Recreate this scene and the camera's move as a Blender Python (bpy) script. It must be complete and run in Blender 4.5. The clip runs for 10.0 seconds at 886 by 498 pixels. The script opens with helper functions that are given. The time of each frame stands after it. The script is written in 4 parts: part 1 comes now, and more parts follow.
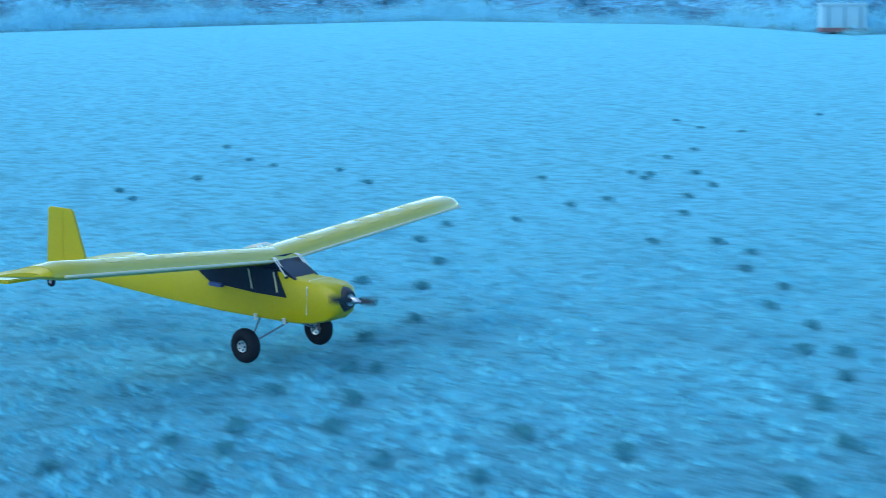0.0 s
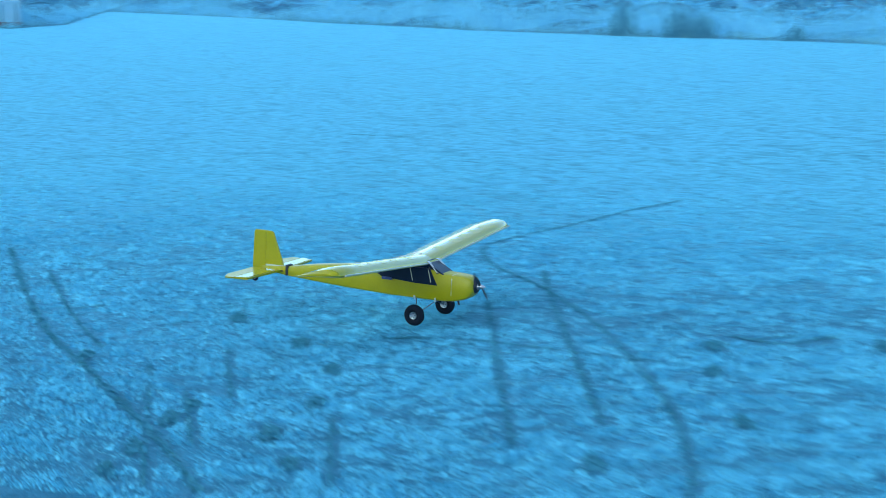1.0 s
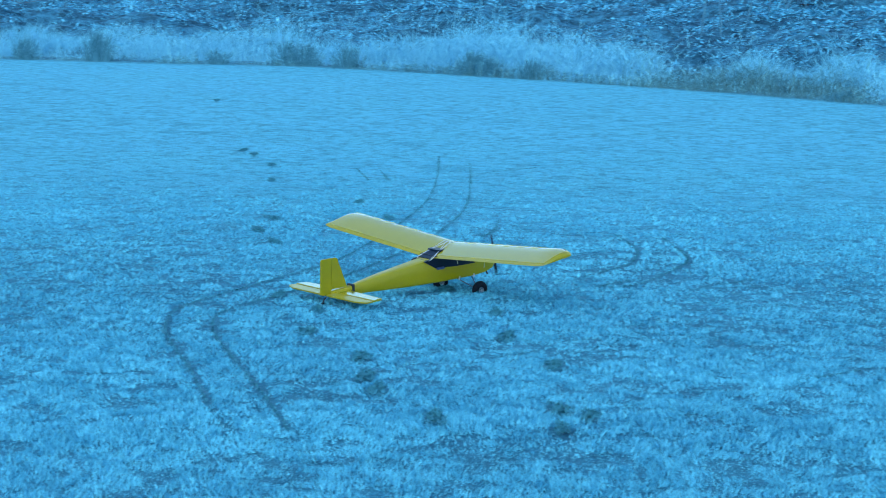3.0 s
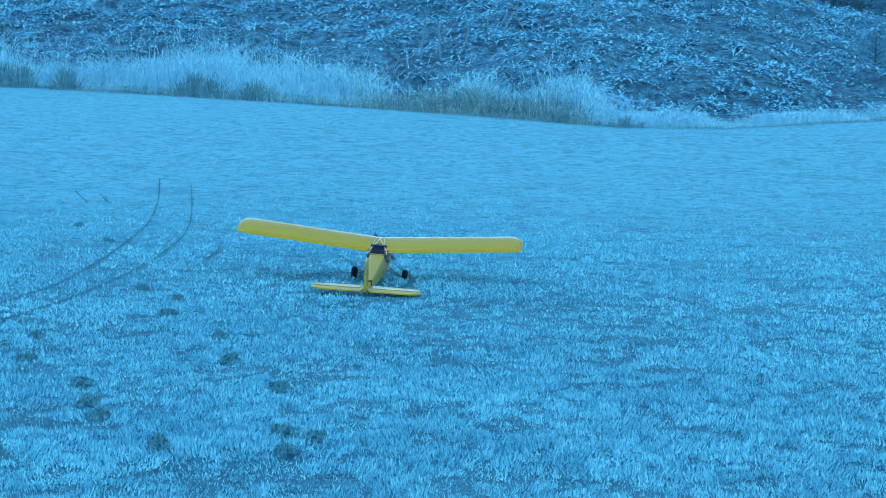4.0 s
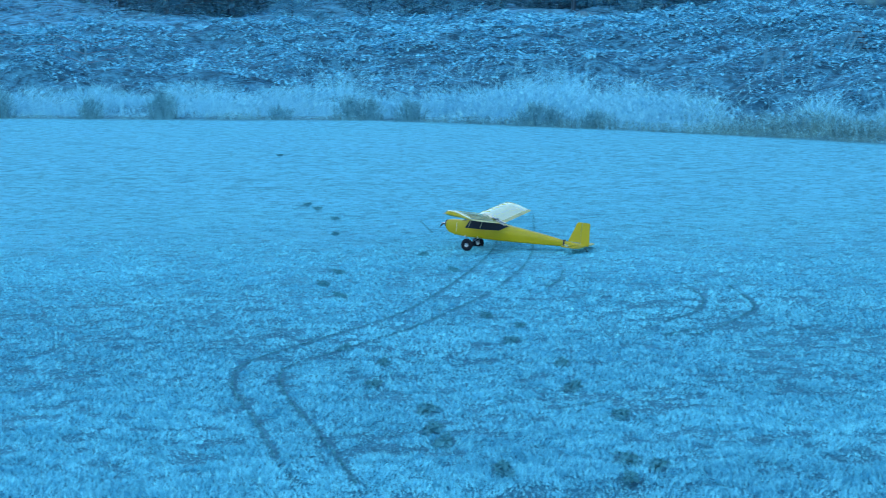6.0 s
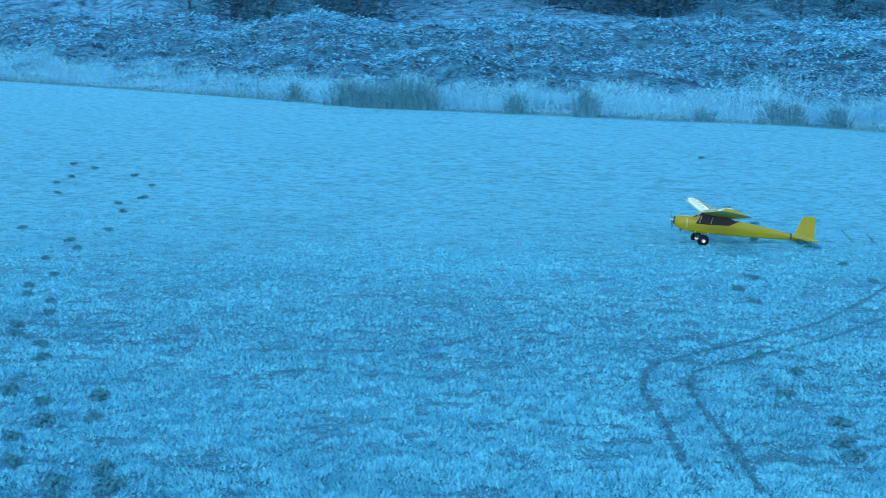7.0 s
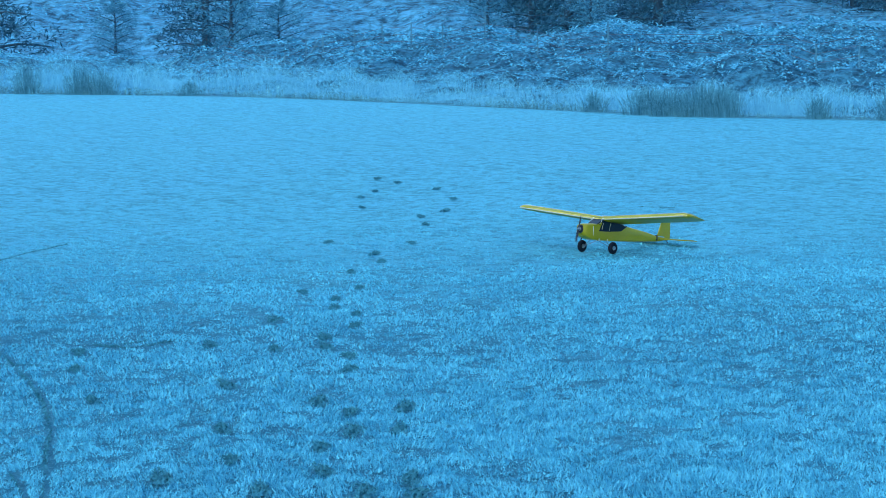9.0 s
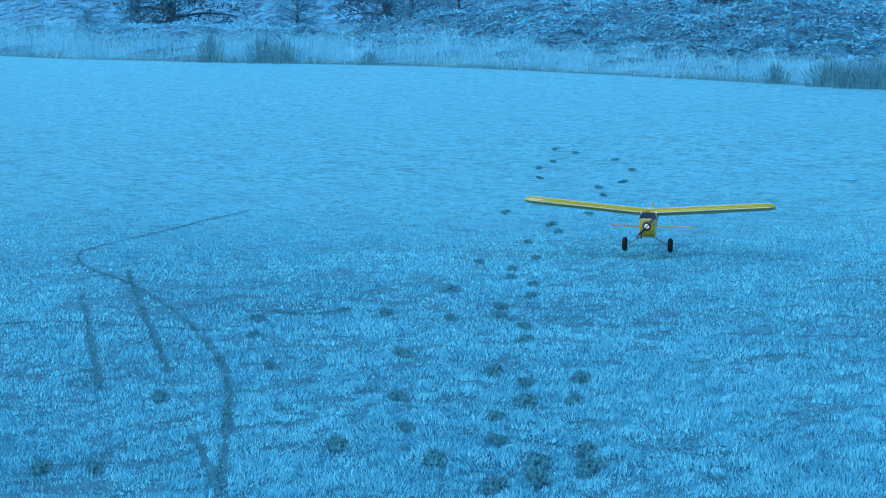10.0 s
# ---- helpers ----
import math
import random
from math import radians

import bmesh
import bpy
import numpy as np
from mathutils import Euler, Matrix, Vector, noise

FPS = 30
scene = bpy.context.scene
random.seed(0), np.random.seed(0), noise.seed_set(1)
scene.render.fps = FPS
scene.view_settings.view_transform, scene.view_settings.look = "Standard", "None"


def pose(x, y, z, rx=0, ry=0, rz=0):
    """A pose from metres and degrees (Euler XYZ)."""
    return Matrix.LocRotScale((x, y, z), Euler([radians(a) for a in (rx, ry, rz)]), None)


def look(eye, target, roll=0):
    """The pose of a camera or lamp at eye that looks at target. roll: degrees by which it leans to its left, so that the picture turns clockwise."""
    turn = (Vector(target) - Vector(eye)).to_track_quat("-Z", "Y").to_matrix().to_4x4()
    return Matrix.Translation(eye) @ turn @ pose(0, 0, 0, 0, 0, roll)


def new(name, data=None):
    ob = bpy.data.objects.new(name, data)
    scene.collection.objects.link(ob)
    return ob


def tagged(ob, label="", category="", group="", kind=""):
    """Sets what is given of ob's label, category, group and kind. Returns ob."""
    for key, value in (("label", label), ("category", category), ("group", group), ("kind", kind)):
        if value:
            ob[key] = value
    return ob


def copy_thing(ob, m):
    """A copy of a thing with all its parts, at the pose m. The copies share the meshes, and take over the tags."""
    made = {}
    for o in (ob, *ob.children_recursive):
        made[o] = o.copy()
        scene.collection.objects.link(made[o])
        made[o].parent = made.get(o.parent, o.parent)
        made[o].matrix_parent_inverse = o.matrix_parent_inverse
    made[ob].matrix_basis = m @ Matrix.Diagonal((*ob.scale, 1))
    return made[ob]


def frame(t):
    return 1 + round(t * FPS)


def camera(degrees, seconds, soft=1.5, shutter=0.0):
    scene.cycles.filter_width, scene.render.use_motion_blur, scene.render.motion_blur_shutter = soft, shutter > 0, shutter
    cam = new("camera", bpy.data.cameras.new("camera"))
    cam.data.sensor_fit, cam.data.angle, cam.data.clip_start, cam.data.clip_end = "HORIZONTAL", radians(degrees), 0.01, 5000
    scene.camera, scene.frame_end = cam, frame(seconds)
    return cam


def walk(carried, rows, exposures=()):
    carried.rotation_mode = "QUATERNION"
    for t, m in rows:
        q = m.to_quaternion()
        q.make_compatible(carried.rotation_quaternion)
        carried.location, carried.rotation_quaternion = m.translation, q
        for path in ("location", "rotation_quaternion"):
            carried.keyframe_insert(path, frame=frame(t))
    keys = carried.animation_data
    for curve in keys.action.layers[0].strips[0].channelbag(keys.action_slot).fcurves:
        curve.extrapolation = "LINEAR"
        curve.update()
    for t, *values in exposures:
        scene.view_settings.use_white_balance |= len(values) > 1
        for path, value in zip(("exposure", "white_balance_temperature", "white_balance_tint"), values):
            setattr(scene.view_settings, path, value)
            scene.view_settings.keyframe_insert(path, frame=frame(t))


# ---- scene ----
# ---------------------------------------------------------------- camera
cam = camera(24.94, 10.0, soft=0.5, shutter=0.15)


def aim(x, y, z, yaw, tilt, roll):
    """Pose of the camera: yaw clockwise from +y, tilt up, roll, in degrees."""
    a, b = radians(yaw), radians(tilt)
    way = Vector((math.sin(a) * math.cos(b), math.cos(a) * math.cos(b), math.sin(b)))
    return look((x, y, z), Vector((x, y, z)) + way, roll)


PATH = [
    (0.0, -8.297, 3.256, 0.905, -67.484, -7.596, 0.077),
    (0.2, -6.991, 3.296, 0.988, -63.795, -7.797, 0.127),
    (0.3, -6.505, 3.297, 1.023, -62.331, -7.897, -0.390),
    (0.5, -5.149, 3.133, 1.101, -58.067, -8.298, -0.002),
    (0.7, -3.857, 2.759, 1.216, -54.264, -8.498, -0.778),
    (0.8, -3.012, 2.372, 1.300, -51.698, -8.499, -0.762),
    (0.9, -2.424, 2.039, 1.349, -49.839, -8.399, -0.397),
    (1.0, -1.606, 1.493, 1.445, -46.969, -8.399, -0.516),
    (1.2, -0.271, 0.295, 1.605, -42.403, -8.200, -0.264),
    (1.4, 0.000, 0.000, 1.650, -38.623, -8.511, -0.343),
    (1.5, 0.000, 0.000, 1.650, -37.200, -8.643, -0.307),
    (1.8, 0.000, 0.000, 1.650, -29.313, -8.889, 0.998),
    (2.0, 0.000, 0.000, 1.650, -24.188, -8.918, 0.759),
    (2.1, 0.000, 0.000, 1.650, -22.705, -8.973, 0.535),
    (3.3, 0.000, 0.000, 1.650, -4.792, -8.821, 0.966),
    (3.5, 0.000, 0.000, 1.650, -3.614, -8.780, 0.927),
    (4.0, 0.000, 0.000, 1.650, -0.015, -8.184, 1.360),
    (4.5, 0.000, 0.000, 1.650, -0.000, -7.225, 0.431),
    (5.0, 0.000, 0.000, 1.650, -0.988, -7.070, 0.104),
    (5.5, 0.000, 0.000, 1.650, -3.714, -7.265, -0.282),
    (6.0, 0.000, 0.000, 1.650, -9.864, -7.474, -0.412),
    (6.1, 0.000, 0.000, 1.650, -11.017, -7.496, -0.440),
    (6.2, 0.000, 0.000, 1.650, -11.859, -7.551, -0.674),
    (7.3, 0.000, 0.000, 1.650, -23.744, -7.372, 1.222),
    (7.5, 0.000, 0.000, 1.650, -23.827, -7.235, 1.067),
    (8.0, 0.000, 0.000, 1.650, -23.663, -7.099, 1.047),
    (8.5, 0.000, 0.000, 1.650, -27.748, -7.163, 0.515),
    (9.0, 0.000, 0.000, 1.650, -30.492, -7.220, -0.993),
    (9.5, 0.000, 0.000, 1.650, -34.115, -7.225, -1.255),
    (10.0, 0.000, 0.000, 1.650, -35.610, -7.988, -0.953),
]
walk(cam, [(r[0], aim(*r[1:])) for r in PATH],
     exposures=[(0.0, 2.18), (1.0, 2.08), (2.2, 1.88), (10.0, 1.88)])

# ---------------------------------------------------------------- light
world = bpy.data.worlds.new("world")
scene.world = world
world.use_nodes = True
wn = world.node_tree
sky = wn.nodes.new("ShaderNodeTexSky")
sky.sky_type = "NISHITA"
sky.sun_disc = False
sky.sun_elevation, sky.sun_rotation = radians(6), radians(150)
sky.air_density, sky.dust_density, sky.ozone_density = 1.0, 0.3, 3.0
wn.nodes["Background"].inputs["Strength"].default_value = 0.16
wn.links.new(sky.outputs["Color"], wn.nodes["Background"].inputs["Color"])
sun = new("sun", bpy.data.lights.new("sun", "SUN"))
sun.data.energy, sun.data.angle, sun.data.color = 0.5, radians(60), (0.86, 0.94, 1.0)
sun.matrix_world = look((0, 0, 50), (22, 30, 0))


# ---------------------------------------------------------------- materials
def material(name, colour, rough=0.6, metal=0.0, second=None, scale=20.0, amount=0.5, bump=0.0, bump_scale=60.0,
             island=False, spec=0.5, coat=0.0):
    """Principled surface with two scales of colour noise and fine relief."""
    m = bpy.data.materials.new(name)
    m.use_nodes = True
    nt = m.node_tree
    b = nt.nodes["Principled BSDF"]
    b.inputs["Roughness"].default_value, b.inputs["Metallic"].default_value = rough, metal
    b.inputs["Specular IOR Level"].default_value = spec
    b.inputs["Base Color"].default_value = (*colour, 1)
    b.inputs["Coat Weight"].default_value, b.inputs["Coat Roughness"].default_value = coat, 0.06
    co = nt.nodes.new("ShaderNodeTexCoord")
    if second:
        n1 = nt.nodes.new("ShaderNodeTexNoise")
        n1.inputs["Scale"].default_value, n1.inputs["Detail"].default_value = scale, 4
        nt.links.new(co.outputs["Object"], n1.inputs["Vector"])
        n2 = nt.nodes.new("ShaderNodeTexNoise")
        n2.inputs["Scale"].default_value, n2.inputs["Detail"].default_value = scale * 7.3, 3
        nt.links.new(co.outputs["Object"], n2.inputs["Vector"])
        add = nt.nodes.new("ShaderNodeMath")
        add.operation = "ADD"
        nt.links.new(n1.outputs["Fac"], add.inputs[0])
        if island:
            geo = nt.nodes.new("ShaderNodeNewGeometry")
            nt.links.new(geo.outputs["Random Per Island"], add.inputs[1])
        else:
            nt.links.new(n2.outputs["Fac"], add.inputs[1])
        ramp = nt.nodes.new("ShaderNodeMapRange")
        ramp.inputs["From Min"].default_value, ramp.inputs["From Max"].default_value = (0.35, 1.65) if island else (0.7, 1.3)
        ramp.inputs["To Max"].default_value = amount
        nt.links.new(add.outputs[0], ramp.inputs["Value"])
        mix = nt.nodes.new("ShaderNodeMix")
        mix.data_type = "RGBA"
        mix.inputs["A"].default_value, mix.inputs["B"].default_value = (*colour, 1), (*second, 1)
        nt.links.new(ramp.outputs["Result"], mix.inputs["Factor"])
        nt.links.new(mix.outputs["Result"], b.inputs["Base Color"])
    if bump:
        n3 = nt.nodes.new("ShaderNodeTexNoise")
        n3.inputs["Scale"].default_value, n3.inputs["Detail"].default_value = bump_scale, 4
        nt.links.new(co.outputs["Object"], n3.inputs["Vector"])
        bp = nt.nodes.new("ShaderNodeBump")
        bp.inputs["Strength"].default_value, bp.inputs["Distance"].default_value = bump, 0.01
        nt.links.new(n3.outputs["Fac"], bp.inputs["Height"])
        nt.links.new(bp.outputs["Normal"], b.inputs["Normal"])
    return m


M = {}
M["blade"] = material("frosted_grass", (0.20, 0.82, 0.98), 0.8, second=(0.045, 0.34, 0.53), scale=0.8, amount=1.0, island=True, spec=0.2)
M["reed"] = material("frosted_reed", (0.30, 0.86, 1.0), 0.8, second=(0.08, 0.40, 0.62), scale=1.5, amount=0.95, island=True, spec=0.2)
M["tan_reed"] = material("dry_reed", (0.17, 0.46, 0.50), 0.85, second=(0.035, 0.12, 0.15), scale=1.5, amount=1.0, island=True, spec=0.2)
M["tussock"] = material("frosted_tussock", (0.19, 0.74, 0.96), 0.9, second=(0.065, 0.37, 0.57), scale=0.9, amount=1.0, island=True, spec=0.15)
M["rush"] = material("rush", (0.022, 0.11, 0.14), 0.8, second=(0.15, 0.50, 0.66), scale=3.0, amount=0.85, island=True, spec=0.2)
M["needle"] = material("pine_foliage", (0.014, 0.075, 0.12), 0.8, second=(0.05, 0.22, 0.33), scale=0.7, amount=1.0, island=True, spec=0.2)
M["frost_leaf"] = material("frosted_foliage", (0.035, 0.19, 0.30), 0.8, second=(0.10, 0.40, 0.56), scale=0.7, amount=1.0, island=True, spec=0.2)
M["bark"] = material("bark", (0.02, 0.07, 0.11), 0.9, second=(0.05, 0.13, 0.19), scale=8, bump=0.5)
M["trodden"] = material("trodden_grass", (0.027, 0.175, 0.21), 0.9, second=(0.07, 0.36, 0.49), scale=5, amount=0.9, island=True, spec=0.2)
M["yellow"] = material("yellow_covering", (0.35, 0.315, 0.002), 0.30, second=(0.31, 0.275, 0.002), scale=14, amount=0.7, bump=0.05, bump_scale=35, spec=0.45)
M["cream"] = material("glossy_yellow_film", (0.36, 0.335, 0.006), 0.16, second=(0.33, 0.305, 0.004), scale=9, amount=0.6, spec=1.0, coat=0.4)
M["dull_film"] = material("dull_yellow_film", (0.36, 0.33, 0.006), 0.27, second=(0.33, 0.30, 0.004), scale=9, amount=0.6, spec=0.8, coat=0.15)
M["window"] = material("dark_window_film", (0.004, 0.010, 0.026), 0.3, second=(0.008, 0.02, 0.045), scale=10, spec=0.2)
M["blue"] = material("blue_plastic", (0.02, 0.06, 0.22), 0.4, second=(0.015, 0.045, 0.17), scale=15)
M["rubber"] = material("black_rubber", (0.004, 0.009, 0.018), 0.8, second=(0.008, 0.016, 0.028), scale=40, bump=0.3, bump_scale=120, spec=0.2)
M["metal"] = material("bare_metal", (0.55, 0.58, 0.62), 0.3, 1.0, second=(0.4, 0.42, 0.46), scale=60)
M["wire"] = material("steel_wire", (0.16, 0.20, 0.26), 0.4, 0.8, second=(0.1, 0.12, 0.16), scale=60)
M["pale"] = material("pale_edging", (0.50, 0.52, 0.38), 0.4, second=(0.42, 0.43, 0.25), scale=30)
M["white"] = material("white_rubber_band", (0.62, 0.68, 0.68), 0.6, second=(0.52, 0.58, 0.58), scale=60)
M["black"] = material("black_plastic", (0.005, 0.010, 0.022), 0.5, second=(0.025, 0.03, 0.045), scale=30)
M["post"] = material("weathered_post", (0.08, 0.28, 0.40), 0.9, second=(0.045, 0.16, 0.24), scale=12, bump=0.4)
M["rock"] = material("lichened_rock", (0.03, 0.12, 0.18), 0.9, second=(0.065, 0.21, 0.29), scale=2.2, amount=1.0, bump=1.0, bump_scale=9)
M["box"] = material("pale_paint", (0.22, 0.48, 0.62), 0.6, second=(0.17, 0.40, 0.52), scale=6)
M["red"] = material("red_paint", (0.15, 0.09, 0.11), 0.6, second=(0.12, 0.08, 0.10), scale=6)


def ground_material():
    """Frosted mown lawn, rough frosted moor where the layer 'rough' is 1."""
    m = bpy.data.materials.new("frosted_ground")
    m.use_nodes = True
    nt = m.node_tree
    b = nt.nodes["Principled BSDF"]
    b.inputs["Roughness"].default_value = 0.85
    b.inputs["Specular IOR Level"].default_value = 0.25
    co = nt.nodes.new("ShaderNodeTexCoord")

    def tex(scale, detail, rough=0.6, stretch=None):
        n = nt.nodes.new("ShaderNodeTexNoise")
        n.inputs["Scale"].default_value, n.inputs["Detail"].default_value, n.inputs["Roughness"].default_value = scale, detail, rough
        if stretch:
            mp = nt.nodes.new("ShaderNodeMapping")
            mp.inputs["Scale"].default_value = stretch
            mp.inputs["Rotation"].default_value = (0, 0, radians(28))
            nt.links.new(co.outputs["Object"], mp.inputs["Vector"])
            nt.links.new(mp.outputs["Vector"], n.inputs["Vector"])
        else:
            nt.links.new(co.outputs["Object"], n.inputs["Vector"])
        return n.outputs["Fac"]

    def rng(sock, lo, hi, a=0.0, c=1.0):
        n = nt.nodes.new("ShaderNodeMapRange")
        for k, v in (("From Min", lo), ("From Max", hi), ("To Min", a), ("To Max", c)):
            n.inputs[k].default_value = v
        nt.links.new(sock, n.inputs["Value"])
        return n.outputs["Result"]

    def mix(f, a, c):
        n = nt.nodes.new("ShaderNodeMix")
        n.data_type = "RGBA"
        for k, v in (("Factor", f), ("A", a), ("B", c)):
            if isinstance(v, tuple):
                n.inputs[k].default_value = (*v, 1)
            elif isinstance(v, float):
                n.inputs[k].default_value = v
            else:
                nt.links.new(v, n.inputs[k])
        return n.outputs["Result"]

    fine, mid, broad = tex(95, 6, 0.85), tex(6, 6, 0.75, (0.7, 1.35, 1)), tex(0.55, 4)
    thin = rng(mid, 0.52, 0.66)                # patches where the frost is thin
    bare = nt.nodes.new("ShaderNodeAttribute")
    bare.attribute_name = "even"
    # near ground coloured dark as shade between blades; 'even' pales it farther out
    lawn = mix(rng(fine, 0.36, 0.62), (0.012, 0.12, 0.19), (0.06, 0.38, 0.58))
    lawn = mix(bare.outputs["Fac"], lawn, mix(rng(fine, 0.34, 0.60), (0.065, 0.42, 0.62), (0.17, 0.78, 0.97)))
    lawn = mix(rng(broad, 0.35, 0.65, 0.0, 0.35), lawn, (0.14, 0.66, 0.92))
    nmul = nt.nodes.new("ShaderNodeMath")
    nmul.operation = "MULTIPLY"
    nt.links.new(thin, nmul.inputs[0])
    nmul.inputs[1].default_value = 0.4
    lawn = mix(nmul.outputs[0], lawn, (0.022, 0.19, 0.30))
    # dark gaps among the tufts, their shade put in as colour noise
    tuft = rng(tex(11, 6, 0.85), 0.49, 0.57, 0.0, 0.75)
    fade = nt.nodes.new("ShaderNodeMath")
    fade.operation = "MULTIPLY"
    nt.links.new(tuft, fade.inputs[0])
    nt.links.new(rng(bare.outputs["Fac"], 0.3, 1.0, 1.0, 0.7), fade.inputs[1])
    lawn = mix(fade.outputs[0], lawn, (0.020, 0.19, 0.30))
    # long dark marks: shading of uneven turf painted into the colour
    shade_streak = rng(tex(2.4, 8, 0.8, (0.8, 1.2, 1)), 0.53, 0.64, 0.0, 0.55)
    lawn = mix(shade_streak, lawn, (0.035, 0.30, 0.46))
    # dark noise patches paint the shadows between tussocks into the moor
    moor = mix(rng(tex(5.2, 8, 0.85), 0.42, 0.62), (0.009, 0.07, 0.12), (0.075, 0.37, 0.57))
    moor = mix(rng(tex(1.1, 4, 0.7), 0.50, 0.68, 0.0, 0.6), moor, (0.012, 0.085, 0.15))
    lay = nt.nodes.new("ShaderNodeAttribute")
    lay.attribute_name = "rough"
    scrub = mix(rng(tex(1.6, 7, 0.8), 0.40, 0.60), (0.012, 0.075, 0.13), (0.11, 0.48, 0.74))
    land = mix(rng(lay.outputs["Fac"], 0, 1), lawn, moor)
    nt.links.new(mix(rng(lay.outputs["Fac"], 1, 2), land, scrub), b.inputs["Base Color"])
    bp = nt.nodes.new("ShaderNodeBump")
    bp.inputs["Strength"].default_value, bp.inputs["Distance"].default_value = 0.9, 0.02
    nt.links.new(fine, bp.inputs["Height"])
    bp2 = nt.nodes.new("ShaderNodeBump")
    bp2.inputs["Strength"].default_value, bp2.inputs["Distance"].default_value = 0.6, 0.05
    nt.links.new(mid, bp2.inputs["Height"])
    nt.links.new(bp.outputs["Normal"], bp2.inputs["Normal"])
    nt.links.new(bp2.outputs["Normal"], b.inputs["Normal"])
    return m


M["ground"] = ground_material()


# ---------------------------------------------------------------- small helpers
def mesh_from(name, verts, faces, mat, smooth=False):
    me = bpy.data.meshes.new(name)
    me.from_pydata([tuple(v) for v in verts], [], [tuple(f) for f in faces])
    me.materials.append(mat)
    if smooth:
        me.shade_smooth()
    me.update()
    return me


def tri_mesh(name, verts, mat, per=3):
    """Loose triangles or quads from an array, quick for many blades."""
    verts = np.asarray(verts, dtype=np.float32).reshape(-1, 3)
    n = len(verts)
    me = bpy.data.meshes.new(name)
    me.vertices.add(n)
    me.vertices.foreach_set("co", verts.ravel())
    me.loops.add(n)
    me.loops.foreach_set("vertex_index", np.arange(n, dtype=np.int32))
    me.polygons.add(n // per)
    me.polygons.foreach_set("loop_start", np.arange(0, n, per, dtype=np.int32))
    me.polygons.foreach_set("loop_total", np.full(n // per, per, dtype=np.int32))
    me.materials.append(mat)
    me.update(calc_edges=True)
    return me


def part(name, bm, mat, parent, label="", smooth=True, bevel=0.0):
    if bevel:
        bmesh.ops.bevel(bm, geom=[e for e in bm.edges if e.calc_face_angle(0) > 0.6], offset=bevel, segments=2, affect="EDGES")
    bmesh.ops.recalc_face_normals(bm, faces=bm.faces)
    me = bpy.data.meshes.new(name)
    bm.to_mesh(me)
    bm.free()
    me.materials.append(mat)
    if smooth:
        me.shade_smooth()
        me.set_sharp_from_angle(angle=radians(38))
    ob = new(name, me)
    ob.parent = parent
    if label:
        ob["label"] = label
    return ob


def loft(bm, rings, close=True):
    """Skin through rings of equal count, capped at both ends."""
    vs = [[bm.verts.new(p) for p in ring] for ring in rings]
    n = len(vs[0])
    for a, b in zip(vs, vs[1:]):
        for i in range(n):
            bm.faces.new((a[i], a[(i + 1) % n], b[(i + 1) % n], b[i]))
    if close:
        bm.faces.new(vs[0])
        bm.faces.new(list(reversed(vs[-1])))


def tube(bm, points, radius, sides=8):
    """A round bar along points; radius a number or one for each point."""
    pts = [Vector(p) for p in points]
    rad = radius if isinstance(radius, (list, tuple)) else [radius] * len(pts)
    rings = []
    for i, p in enumerate(pts):
        d = (pts[min(i + 1, len(pts) - 1)] - pts[max(i - 1, 0)]).normalized()
        u = d.orthogonal().normalized()
        if abs(d.z) < 0.99:
            u = d.cross(Vector((0, 0, 1))).normalized()
        v = d.cross(u)
        rings.append([p + (u * math.cos(2 * math.pi * k / sides) + v * math.sin(2 * math.pi * k / sides)) * rad[i] for k in range(sides)])
    loft(bm, rings)


def polar(az, r, z=0.0):
    return Vector((r * math.sin(radians(az)), r * math.cos(radians(az)), z))


# ---------------------------------------------------------------- the lie of the land
EDGE_AZ = np.array([-180, -110, -95, -85, -80, -74, -68, -61.5, -58.5, -57, -56, -50, -46, -42, -36, -30, -24, -20, -16, -12, -8, -3, 2, 5, 8, 14, 25, 60, 180.0])
EDGE_R = np.array([42, 42, 42, 42.5, 43, 49, 56, 52, 44, 46, 56, 45, 40, 37, 34, 30, 26.7, 25.9, 25.2, 24.9, 23.8, 22.5, 21.2, 20.5, 20.8, 23.5, 27, 40, 60.0])
CREST_AZ = np.array([-180, -60, -48, -42, -38, -35, -30.4, -27.7, -25.6, -23.6, -20.6, -18, -12.4, -9, -4.6, -1.4, 0, 1.8, 8.2, 9.7, 10.4, 12.4, 20, 180.0])
CREST_EL = np.array([-1.2, -1.2, -1.6, -1.6, -1.75, -1.6, -1.22, -1.3, -0.9, -1.25, -1.25, -1.22, -1.22, -1.06, -1.0, -0.7, -0.55, -0.32, -0.28, -0.85, -1.05, -1.4, -1.4, -1.2])


def edge_r(az):
    return np.interp(az, EDGE_AZ, EDGE_R)


def smooth01(x):
    x = np.clip(x, 0, 1)
    return x * x * (3 - 2 * x)


LATTICE = np.random.default_rng(77).random((256, 256))


def grain(x, y, size, shift=0):
    """Smooth random field from 0 to 1 with lumps of that size in metres."""
    u, v = x / size + 31.7 * shift + 500, y / size + 17.3 * shift + 500
    i, j = np.floor(u).astype(int), np.floor(v).astype(int)
    a, b = smooth01(u - i), smooth01(v - j)
    i, j, k, l = i & 255, j & 255, (i + 1) & 255, (j + 1) & 255
    return (LATTICE[i, j] * (1 - a) + LATTICE[k, j] * a) * (1 - b) + (LATTICE[i, l] * (1 - a) + LATTICE[k, l] * a) * b


